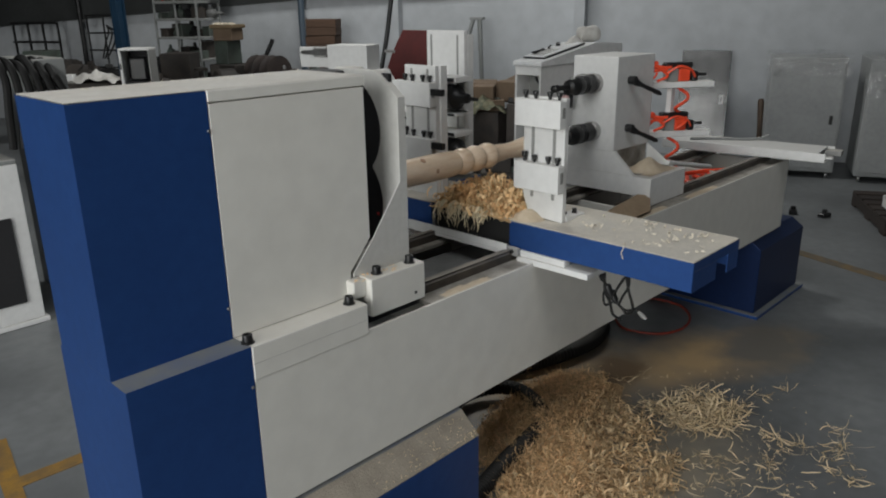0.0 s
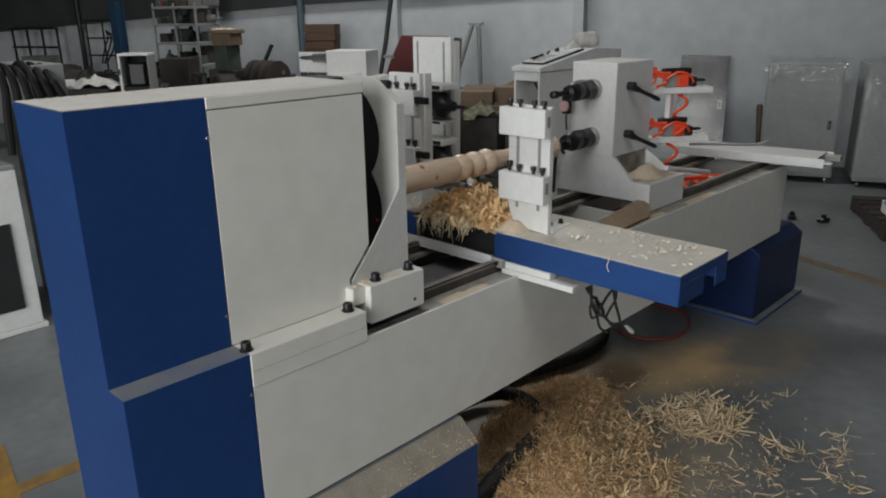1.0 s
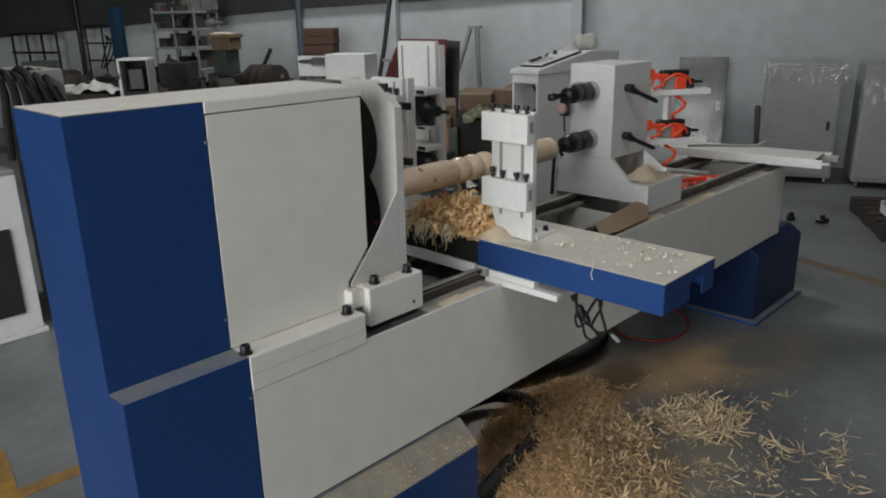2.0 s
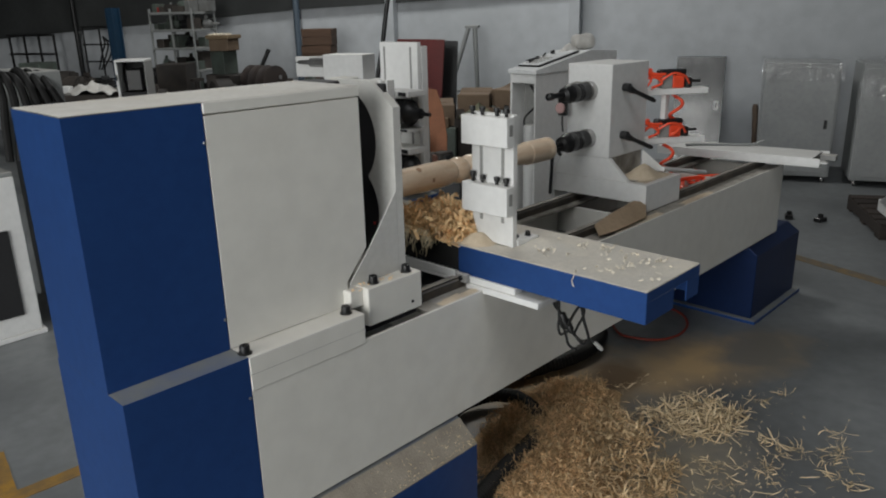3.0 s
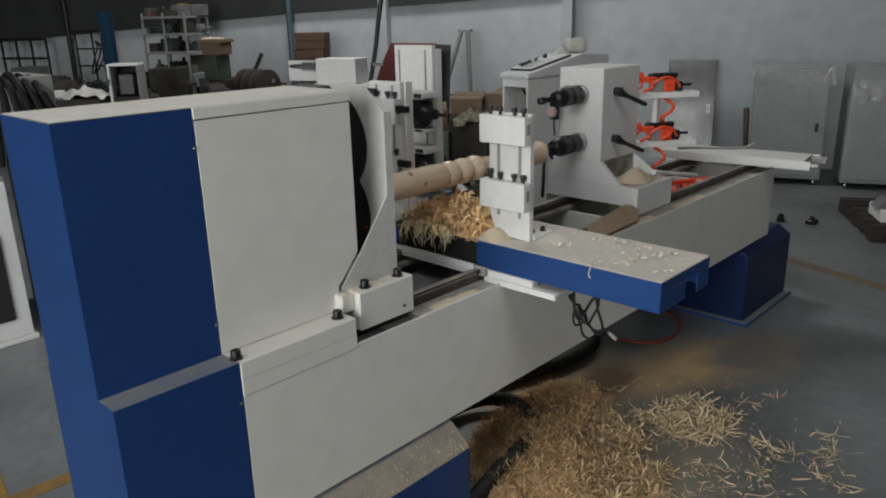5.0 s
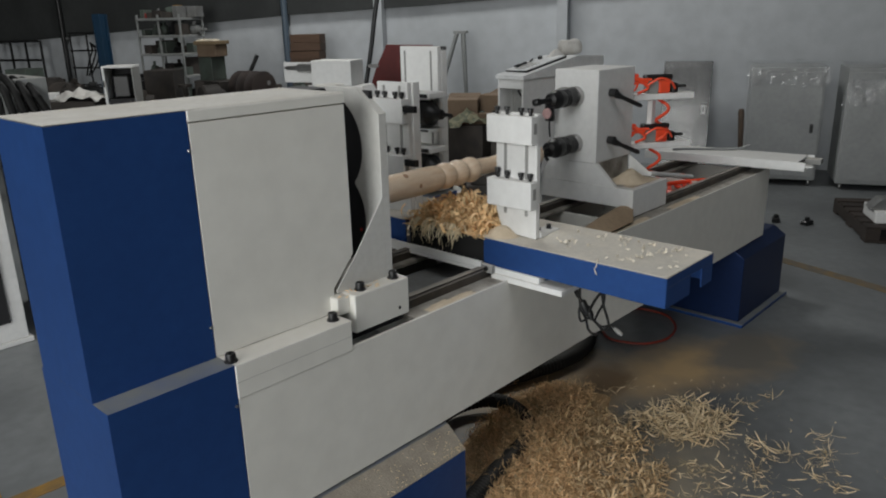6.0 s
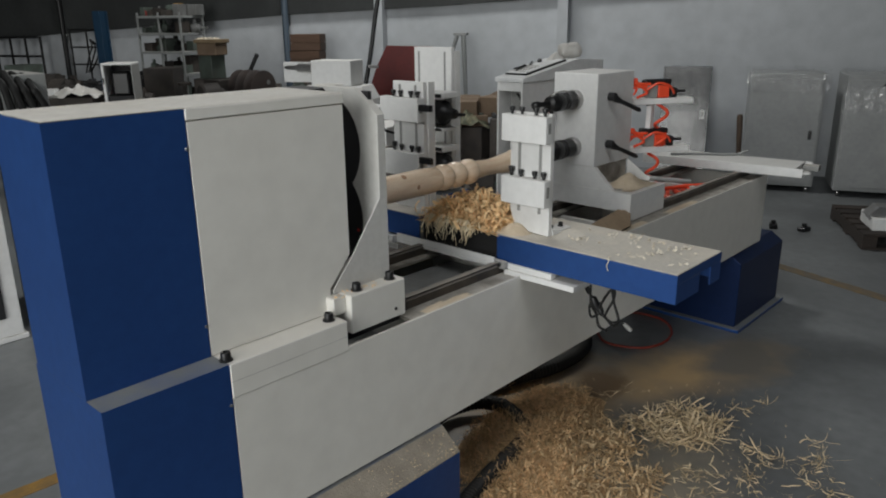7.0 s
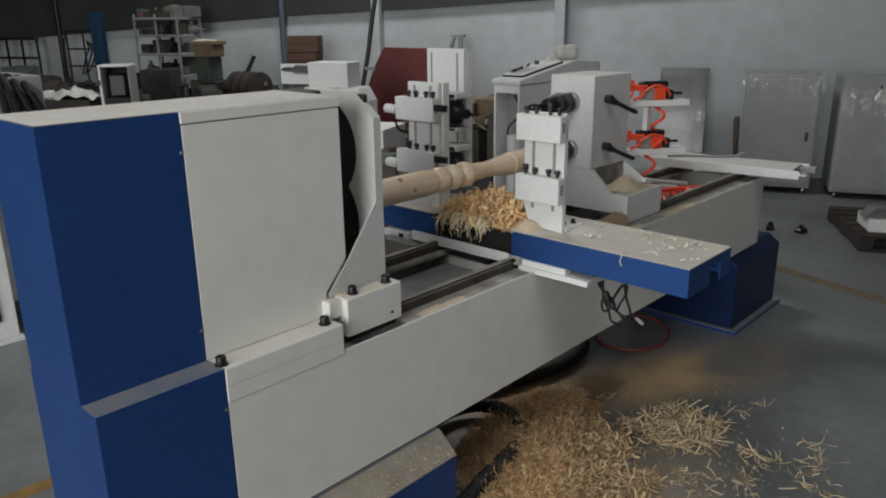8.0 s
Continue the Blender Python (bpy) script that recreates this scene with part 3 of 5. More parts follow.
# ---- the work ----
def turned_work():
    prof = [(0.0, 0.040), (0.004, 0.047), (0.17, 0.047)]
    x = 0.17
    prof += [(0.30, 0.048), (0.35, 0.047), (0.375, 0.045), (0.386, 0.040), (0.39, 0.037)]
    for k in range(3):
        x = 0.392 + k * 0.070
        prof += [(x + 0.062 * i / 8, 0.036 + 0.0125 * math.sin(math.pi * i / 8) ** 0.6) for i in range(9)]
        prof += [(x + 0.066, 0.035)]
    prof += [(0.65, 0.033), (0.68, 0.030), (0.73, 0.033), (0.78, 0.039), (0.82, 0.043), (0.835, 0.044), (0.838, 0.047), (0.95, 0.0475), (0.953, 0.045), (0.957, 0.0475), (0.985, 0.0475), (0.99, 0.044)]
    ob = whole("turned_wood_blank", lathe(prof, (1.03, AXIS_Y, AXIS_Z), (2, AXIS_Y, AXIS_Z), 48), WOOD, "half-turned pine blank with three beads, held between centres", "wood blank", smooth=True)
    for d, a, r in ((0.20, 122, 0.011), (0.25, 182, 0.009)):
        p = Vector((1.03 + d, AXIS_Y + 0.0462 * math.cos(radians(a)), AXIS_Z - 0.0462 * math.sin(radians(a)) * -1))
        out = Vector((0, math.cos(radians(a)), math.sin(radians(a))))
        part("knot", lathe([(0, r), (0.0012, r * 0.9), (0.0018, r * 0.5)], p, p + out, 12), KNOT, ob)
    return ob


turned_work()


# ---- the sliding carriage, drawn where it stands at 3.5 s ----
carriage = thing("tool_carriage", "blue cross table with white tool posts on the lathe bed", "tool carriage")


def build_table(parent):
    z0, z1 = 0.858, 0.951
    front = part("table_front", box(1.1765, 1.4825, -0.6295, 0.046, z1 - 0.012, z1, 0), BLUE, parent, "blue table plate under pale sawdust")
    part("face_plate", box(1.172, 1.176, -0.634, 0.046, z0, z1, 0.001), BLUE, front)
    part("back_plate", box(1.483, 1.487, -0.634, 0.046, z0, z1, 0.001), BLUE, front)
    bm = box(1.1762, 1.4828, -0.634, -0.630, z1 - 0.030, z1, 0.0005)
    box(1.1762, 1.33, -0.634, -0.630, z0, z1 - 0.0302, 0.0005, bm)
    box(1.41, 1.4828, -0.634, -0.630, z0, z1 - 0.0302, 0.0005, bm)
    part("end_plate", bm, BLUE, front, "end plate with a square cut-out")
    # dark wall gives the shade seen through the end cut-out
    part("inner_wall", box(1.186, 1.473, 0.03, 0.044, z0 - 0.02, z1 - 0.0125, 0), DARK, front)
    part("sawdust_layer", prism([(1.173, -0.633), (1.486, -0.633), (1.486, 0.045), (1.173, 0.045)], "z", z1 + 0.0003, z1 + 0.003, 0), TABLEDUST, front, "thin even layer of pale sawdust")
    rear = part("table_rear", box(1.1765, 1.4825, 0.43, 1.06, z1 - 0.012, z1, 0), BLUE, parent, "blue rear table plate under pale sawdust")
    part("face_plate", box(1.172, 1.176, 0.43, 1.06, z0, z1, 0.001), BLUE, rear)
    part("back_plate", box(1.483, 1.487, 0.43, 1.06, z0, z1, 0.001), BLUE, rear)
    part("sawdust_layer", prism([(1.173, 0.431), (1.486, 0.431), (1.486, 1.058), (1.173, 1.058)], "z", z1 + 0.0003, z1 + 0.003, 0), TABLEDUST, rear, "thin even layer of pale sawdust")
    # black folding bellows between the two halves
    n = 18
    pts = [(1.46, 0.428), (1.46, 0.048)]
    for i in range(n + 1):
        y = 0.048 + (0.428 - 0.048) * i / n
        pts += [(1.196, y), (1.182, y + 0.0105)] if i < n else [(1.196, y)]
    part("bellows", prism(pts, "z", 0.858, 0.943, 0), RUBBER, parent, "black folding rubber bellows")
    # slide bars beneath
    bar = part("slide_channel", box(1.135, 1.30, 0.03, 0.52, 0.84, 0.853, 0.001), CLEAN_WHITE, parent, "white cross-slide channel")
    part("channel_lip", box(1.135, 1.139, 0.03, 0.52, 0.8535, 0.878, 0.0005), CLEAN_WHITE, bar)
    outer = part("slide_bar", box(1.156, 1.33, -0.289, 0.0, 0.816, 0.836, 0.001), CLEAN_WHITE, parent, "white angle bar under the table")
    part("bar_lip", box(1.163, 1.20, -0.195, 0.0, 0.8365, 0.8575, 0.001), CLEAN_WHITE, outer)
    part("bracket", box(1.145, 1.163, -0.012, 0.075, 0.8375, 0.866, 0.002), GREY, parent, "grey bracket with two screws")
    for y in (0.012, 0.05):
        part("screw", rod((1.146, y, 0.853), (1.138, y, 0.853), 0.008, 12), BLACK, parent, smooth=True)
    for y in (0.026, 0.386):
        part("guide_carriage", box(1.20, 1.32, y - 0.03, y + 0.03, 0.841, 0.8575, 0.003), RAIL, parent)
    # a dangling cable bundle
    loop = part("cable", tube([(1.291, -0.255, 0.858), (1.291, -0.262, 0.79), (1.288, -0.288, 0.755), (1.291, -0.312, 0.717), (1.294, -0.334, 0.70), (1.291, -0.366, 0.680), (1.288, -0.387, 0.706), (1.291, -0.366, 0.760), (1.293, -0.352, 0.803), (1.287, -0.338, 0.785), (1.291, -0.316, 0.745), (1.288, -0.304, 0.715)], 0.0046), CABLE, parent, "dangling black cable with plugs", smooth=True)
    for pts, r in (([(1.296, -0.262, 0.858), (1.297, -0.268, 0.80), (1.285, -0.280, 0.74), (1.291, -0.298, 0.704), (1.293, -0.311, 0.662), (1.288, -0.346, 0.655)], 0.0045),
                   ([(1.286, -0.250, 0.858), (1.285, -0.258, 0.79), (1.299, -0.275, 0.755), (1.296, -0.268, 0.72), (1.290, -0.280, 0.69), (1.290, -0.300, 0.70), (1.297, -0.316, 0.715)], 0.0042),
                   ([(1.294, -0.348, 0.80), (1.298, -0.360, 0.805), (1.294, -0.362, 0.775), (1.290, -0.345, 0.735), (1.291, -0.330, 0.70)], 0.0042),
                   ([(1.291, -0.334, 0.700), (1.293, -0.36, 0.690), (1.297, -0.390, 0.700), (1.300, -0.408, 0.690)], 0.004)):
        part("cable", tube(pts, r), CABLE, parent, "dangling black cable", smooth=True)
    for a, b, r in (((1.291, -0.282, 0.765), (1.291, -0.304, 0.722), 0.0125), ((1.299, -0.296, 0.745), (1.297, -0.318, 0.706), 0.0115)):
        part("plug", lathe([(0, r * 0.6), (0.006, r), (0.036, r), (0.042, r * 0.7), (0.05, r * 0.6)], a, b, 12), PLASTIC, loop, "black cable plug", smooth=True)
    part("ferrule", lathe([(0, 0.006), (0.02, 0.008), (0.034, 0.006)], (1.300, -0.402, 0.694), (1.302, -0.43, 0.676), 12), GREY, loop, "bare metal cable end", smooth=True)
    # rear end of the cross slide
    rear_bar = part("slide_bar", box(1.150, 1.33, 0.56, 0.70, 0.822, 0.852, 0.001), CLEAN_WHITE, parent, "white end of the rear slide bar")
    # dark patch in place of the shade in the bar's square hole
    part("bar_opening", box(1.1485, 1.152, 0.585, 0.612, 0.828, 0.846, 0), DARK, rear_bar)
    part("angle_bracket", box(1.12, 1.1495, 0.50, 0.66, 0.816, 0.8215, 0.001), GREY, rear_bar, "grey steel angle bracket")
    part("angle_lip", box(1.12, 1.124, 0.50, 0.66, 0.822, 0.838, 0.001), GREY, rear_bar)


def wing_screw(p, h=0.022):
    x, y, z = p
    return lathe([(0, 0.0055), (h * 0.45, 0.0055), (h * 0.5, 0.0085), (h, 0.0105), (h + 0.003, 0.009)], (x, y, z), (x, y, z + 1), 10)


def build_post(parent, y0, y1, tops, name_label, rounded, lift=0.0, reach=0.01):
    """A slotted upright with two sliding tool blocks."""
    x = 1.250
    zb = 0.9545
    if rounded:
        pts = [(y0, zb), (y0 + 0.09, zb + 0.004), (y0 + 0.15, zb + 0.02), (y1 - 0.012, zb + 0.05), (y1, zb + 0.085), (y1, tops), (y0, tops)]
    else:
        pts = [(y0, zb), (y1, zb), (y1, tops), (y0, tops)]
    post = part("tool_post", prism(pts, "x", x, 1.272, 0.002), CLEAN_WHITE, parent, name_label)
    w = y1 - y0
    for f in (0.24, 0.76):
        y = y0 + w * f
        part("slot", box(x - 0.0012, x + 0.004, y - 0.006, y + 0.006, 1.03, tops - 0.012, 0), GREY, post)
    for zlow, zhigh in ((1.062 + 1.15 * lift, 1.156 + 1.15 * lift), (1.279 + lift, 1.370 + lift)):
        block = part("tool_block", box(1.210, 1.2495, y0 - 0.006, y1 + reach, zlow, zhigh, 0.002), CLEAN_WHITE, post, "white clamping block with black thumb screws")
        part("side_window", box(1.222, 1.238, y0 - 0.0072, y0 - 0.002, zlow + 0.035, zhigh - 0.022, 0), GREY, post)
        for f in (0.10, 0.32, 0.66, 0.90):
            part("thumb_screw", wing_screw((1.236, y0 + w * f, zhigh), 0.03 if f > 0.8 and zlow < 1.12 else 0.022), PLASTIC, post, smooth=True)
    return post


build_table(carriage)
post = build_post(carriage, -0.118, 0.052, 1.375, "white slotted front tool post", True)
part("foot_flange", box(1.273, 1.385, -0.122, -0.066, 0.9545, 0.968, 0.002), CLEAN_WHITE, post)
part("foot_flange", box(1.273, 1.30, -0.12, 0.05, 0.9545, 0.975, 0.002), CLEAN_WHITE, post)
for x in (1.30, 1.36):
    part("bolt", hex_bolt(x, -0.094, 0.968, 0.008, 0.012), BLACK, post, smooth=True)


def build_rear(parent):
    rear = build_post(parent, 0.474, 0.640, 1.452, "white slotted rear tool post", False, 0.024, 0.035)
    part("post_flange", box(1.2725, 1.31, 0.468, 0.482, 0.9545, 1.452, 0.002), CLEAN_WHITE, rear)
    for z in (1.36, 1.16):
        part("tool_shank", box(1.215, 1.235, 0.41, 0.468, z - 0.012, z + 0.012, 0.001), BLACK, rear, "black tool shank")
    panel = part("slide_panel", box(1.60, 1.625, 0.645, 0.866, 0.9545, 1.566, 0.003), CLEAN_WHITE, parent, "tall white slide panel with two slots")
    for y in (0.682, 0.836):
        part("slot", box(1.5988, 1.603, y - 0.005, y + 0.005, 1.00, 1.548, 0), GREY, panel)
    part("panel_rib", box(1.6255, 1.66, 0.645, 0.66, 0.9545, 1.55, 0.002), CLEAN_WHITE, panel)
    part("panel_foot", box(1.4875, 1.66, 0.60, 0.90, 0.90, 0.954, 0.002), BLUE, panel)
    for zc in (1.30, 1.075):
        shelf = part("motor_bracket", box(1.50, 1.599, 0.60, 0.80, zc + 0.062, zc + 0.085, 0.002), CLEAN_WHITE, parent, "white motor bracket")
        # dark bars on the bracket faces stand for shaded slots
        for k in range(3):
            part("bracket_slot", box(1.4985, 1.502, 0.612 + k * 0.06, 0.655 + k * 0.06, zc + 0.066, zc + 0.081, 0), DARK, shelf)
            part("bracket_slot", box(1.4985, 1.502, 0.612 + k * 0.06, 0.655 + k * 0.06, zc - 0.073, zc - 0.064, 0), DARK, shelf)
        part("lower_bracket", box(1.50, 1.599, 0.60, 0.80, zc - 0.075, zc - 0.062, 0.002), CLEAN_WHITE, shelf)
        part("milling_motor", lathe([(0, 0.04), (0.004, 0.047), (0.10, 0.047), (0.104, 0.040), (0.11, 0.052), (0.14, 0.052), (0.145, 0.04), (0.165, 0.024), (0.20, 0.020), (0.205, 0.009), (0.25, 0.007)], (1.53, 0.76, zc), (1.53, 0.40, zc), 24), BLACK, shelf, "black high-speed milling motor", smooth=True)
        bm = None
        for k in range(10):
            a = 6.28318 * k / 10
            bm = box(1.528 + 0.049 * math.cos(a), 1.533 + 0.049 * math.cos(a), 0.67, 0.75, zc + 0.049 * math.sin(a) - 0.003, zc + 0.049 * math.sin(a) + 0.003, 0, bm)
        tagged(part("cooling_fins", bm, PLASTIC, shelf), kind="stuff")
        part("air_cylinder", rod((1.30, 0.66, zc + 0.03), (1.30, 0.80, zc + 0.03), 0.015, 16), CLEAN_WHITE, parent, smooth=True)


build_rear(carriage)


def rear_fittings(parent):
    """Clear air fittings and black hoses at the back of the rear tool blocks."""
    for zc in (1.335, 1.112):
        fitting = part("air_fitting", lathe([(0, 0.022), (0.028, 0.022), (0.03, 0.014), (0.055, 0.014), (0.058, 0.019), (0.10, 0.019), (0.112, 0.010)], (1.235, 0.650, zc), (1.235, 0.90, zc + 0.012), 16), CLEAN_WHITE, parent, "white air cylinder fitting", smooth=True)
        part("fitting_ring", rod((1.235, 0.672, zc + 0.001), (1.235, 0.684, zc + 0.001), 0.0235, 16), GREY, fitting, smooth=True)
        part("air_tube", tube([(1.235, 0.70, zc - 0.018), (1.236, 0.70, zc - 0.05), (1.245, 0.690, zc - 0.08), (1.275, 0.665, zc - 0.095)], 0.005), CABLE, fitting, "thin black air tube", smooth=True)


rear_fittings(carriage)


# ---- shavings ----
def strips(bm, count, place, length, width, curl, rng, up=0.5, low=0.002, n=9, sway=0.35):
    """Curled shavings as thin ribbons that stay above their support."""
    for _ in range(count):
        p = place(rng)
        if p is None:
            continue
        p = Vector(p)
        a = rng.uniform(0, 6.283)
        way = Vector((math.cos(a), math.sin(a), rng.uniform(-up, up))).normalized()
        side = way.cross(Vector((rng.uniform(-0.8, 0.8), rng.uniform(-0.8, 0.8), 1))).normalized()
        step = rng.uniform(*length) / n
        w = rng.uniform(*width)
        turn = rng.uniform(*curl) * rng.choice((-1, 1))
        bend = rng.uniform(-sway, sway)
        twist = rng.uniform(-sway, sway)
        last = None
        for i in range(n + 1):
            ww = w * (0.7 + 0.3 * math.sin(math.pi * (i + 0.6) / (n + 1.2)))
            q, s = p - side * ww, p + side * ww
            q.z, s.z = max(q.z, low), max(s.z, low)
            pair = (bm.verts.new(q), bm.verts.new(s))
            if last:
                bm.faces.new((last[0], last[1], pair[1], pair[0]))
            last = pair
            p = p + way * step
            p.z = max(p.z, low + 0.001)
            way = (Matrix.Rotation(turn, 3, side) @ way).normalized()
            way = (Matrix.Rotation(bend + rng.uniform(-1.1, 1.1) * sway, 3, "Z") @ way).normalized()
            side = (Matrix.Rotation(twist, 3, way) @ side)
            side = (side - way * side.dot(way)).normalized()
    return bm


rng = random.Random(7)


def inside(x, y, ring):
    """Whether a point lies in a closed outline."""
    hit = False
    for (ax, ay), (bx, by) in zip(ring, ring[1:] + ring[:1]):
        if (ay > y) != (by > y) and x < ax + (bx - ax) * (y - ay) / (by - ay):
            hit = not hit
    return hit


FLUFF = [(1.52, 0.20), (1.86, 0.27), (2.10, 0.25), (2.24, 0.08), (1.93, -0.02), (1.74, -0.08), (1.52, -0.26), (1.30, -0.36), (1.15, -0.20), (1.20, -0.02)]
MIDDLE = [(1.93, -0.02), (2.06, -0.12), (1.96, -0.28), (1.85, -0.46), (1.66, -0.52), (1.36, -0.56), (1.32, -0.36), (1.52, -0.24), (1.74, -0.08)]
TANGLE = [(2.09, -0.12), (2.22, -0.20), (2.37, -0.32), (2.40, -0.47), (2.23, -0.55), (2.06, -0.40), (2.02, -0.25)]


def sample(r, ring, tries=30):
    xs, ys = [p[0] for p in ring], [p[1] for p in ring]
    for _ in range(tries):
        x, y = r.uniform(min(xs), max(xs)), r.uniform(min(ys), max(ys))
        if inside(x, y, ring):
            return x, y
    return ring[0]


def beside_hose(x, y):
    """The black hose end stays half uncovered in the heap."""
    return 1.18 < x < 1.60 and abs(y - (-0.04 + (x - 1.15) * 0.19)) < 0.042


def floor_heap():
    heap = whole("floor_shavings", mound(1.74, 0.08, 0.44, 0.22, 0.034, 0.0, 12, 0.6, rng, 70), SAWDUST, "heap of curled pine shavings and sawdust on the floor", "wood shavings", kind="stuff", smooth=True)
    part("low_drift", mound(1.46, -0.22, 0.34, 0.20, 0.035, 0.0, 25, 0.6, rng, 50), SAWDUST, heap, smooth=True)

    def knots_in(ring, count, height, spread):
        out = []
        for _ in range(count):
            x, y = sample(rng, ring)
            hill = max(0.0, 1 - math.hypot((x - 1.68) / 0.5, (y - 0.06) / 0.3))
            z = 0.006 + height * rng.random() + 0.055 * hill * rng.uniform(0.5, 1.1)
            if beside_hose(x, y) and rng.random() < 0.45:
                continue
            out.append((x, y, z, rng.uniform(0.6, 1.4) * spread))
        return out

    def near(knots):
        def place(r):
            c = knots[int(r.random() * len(knots))]
            x, y = r.gauss(c[0], c[3]), r.gauss(c[1], c[3])
            if beside_hose(x, y) and r.random() < 0.6:
                return None
            return (x, y, c[2] + abs(r.gauss(0, 0.012)))
        return place

    def stuff(name, count, place, mat, label="", **how):
        values = dict(length=(0.03, 0.08), width=(0.0005, 0.0018), curl=(0.05, 0.5), up=0.25, low=0.002, n=8, sway=0.45)
        values.update(how)
        bm = strips(bmesh.new(), count, place, values["length"], values["width"], values["curl"], rng, values["up"], values["low"], values["n"], values["sway"])
        tagged(part(name, bm, mat, heap, label), kind="stuff")

    fluff = near(knots_in(FLUFF, 170, 0.02, 0.024))
    stuff("fine_curls", 8500, fluff, OLDCHIP)
    stuff("curls", 500, fluff, TANCHIP, length=(0.03, 0.07), width=(0.0015, 0.004), curl=(0.2, 0.7), sway=0.6, up=0.2)
    middle = near(knots_in(MIDDLE, 80, 0.012, 0.020))
    stuff("middle_curls", 1500, middle, TANCHIP, "tan curled shavings", length=(0.03, 0.09), width=(0.0012, 0.0042), curl=(0.0, 0.4), sway=0.4, up=0.18)
    stuff("middle_dust", 1300, middle, OLDCHIP, length=(0.01, 0.03), width=(0.0008, 0.002))
    tangle = near(knots_in(TANGLE, 42, 0.010, 0.018))
    stuff("pale_curls", 760, tangle, GREYCHIP, "paler loose curls", length=(0.05, 0.12), width=(0.0010, 0.0030), curl=(0.0, 0.28), sway=0.30, up=0.16)
    spots = [(2.22, -0.69), (2.21, -0.74), (2.24, -0.66), (2.44, -0.83), (2.38, -0.85), (2.33, -0.88), (2.25, -0.89), (2.01, -0.71), (2.04, -0.74), (2.12, -0.91), (2.14, -0.98), (2.20, -0.95), (2.23, -0.78), (1.94, -0.58), (1.89, -0.49), (1.91, -0.53), (2.53, -0.50), (2.65, -0.56), (2.25, -0.01), (2.33, -0.01), (1.84, -0.62), (1.78, -0.70), (1.92, -0.80), (1.70, -0.60), (2.0, -0.86), (1.62, -0.70)]
    tufts = near([(x, y, 0.005, rng.uniform(0.014, 0.036)) for x, y in spots])
    stuff("tufts", 300, tufts, GREYCHIP, "paler loose curls", length=(0.03, 0.09), width=(0.0009, 0.0026), curl=(0.0, 0.25), sway=0.30, up=0.12)

    def stray(r):
        x, y = r.gauss(2.05, 0.30), r.gauss(-0.42, 0.28)
        return None if noise.noise(Vector((x * 5, y * 5, 3))) < 0.0 else (x, y, 0.004)

    stuff("crumbs", 900, stray, GREYCHIP, length=(0.004, 0.020), width=(0.0007, 0.0024), curl=(0.1, 0.5), up=0.1)


floor_heap()

shavings_heap = whole("shavings_heap", mound(1.30, 0.235, 0.14, 0.20, 0.08, 0.944, 0, 0.5, rng, 60), CHIP, "fluffy heap of pine shavings hanging over the bellows", "wood shavings", kind="stuff", smooth=True)


def dress_heap():
    def top(r):
        x, y = r.uniform(1.175, 1.44), r.uniform(0.05, 0.42)
        d = math.hypot((x - 1.30) / 0.15, (y - 0.235) / 0.21)
        return None if d > 1.15 else (x, y, 0.953 + 0.078 * max(0, 1 - d * d) * r.uniform(0.45, 1.1))

    knots = [k for k in (top(rng) for _ in range(70)) if k]

    def clumped(r):
        c = knots[int(r.random() * len(knots))]
        return (r.gauss(c[0], 0.012), r.gauss(c[1], 0.014), c[2] + abs(r.gauss(0, 0.008)))

    tagged(part("fine_curls", strips(bmesh.new(), 800, clumped, (0.025, 0.07), (0.001, 0.0034), (0.3, 0.8), rng, 0.4, 0.947, 8, 0.4), CHIP, shavings_heap), kind="stuff")
    tagged(part("curls", strips(bmesh.new(), 620, top, (0.05, 0.10), (0.003, 0.0072), (0.25, 0.62), rng, 0.4, 0.947), CHIP, shavings_heap), kind="stuff")
    bm = bmesh.new()
    clumps = [rng.uniform(0.07, 0.40) for _ in range(15)]
    for _ in range(150):
        y = min(0.415, max(0.055, rng.gauss(rng.choice(clumps), 0.008)))
        p = Vector((1.186, y, 0.955 + rng.uniform(0, 0.02)))
        way = Vector((-0.5, rng.uniform(-0.3, 0.3), 0.2)).normalized()
        side = Vector((0, 1, rng.uniform(-0.3, 0.3))).normalized()
        w, n = rng.uniform(0.0022, 0.0058), 11
        step = rng.uniform(0.02, 0.055) * rng.choice((1, 1.2, 1.6, 2.2)) / n
        last = None
        for i in range(n + 1):
            pair = (bm.verts.new(p - side * w * (1 - 0.7 * i / n)), bm.verts.new(p + side * w * (1 - 0.7 * i / n)))
            if last:
                bm.faces.new((last[0], last[1], pair[1], pair[0]))
            last = pair
            p = p + way * step
            p.x = min(p.x, 1.181)
            way = (way + Vector((rng.uniform(-0.12, 0.2), rng.uniform(-0.95, 0.95), -0.42))).normalized()
    tagged(part("hanging_curls", bm, CREAM, shavings_heap, "pale curls hanging over the edge"), kind="stuff")


dress_heap()


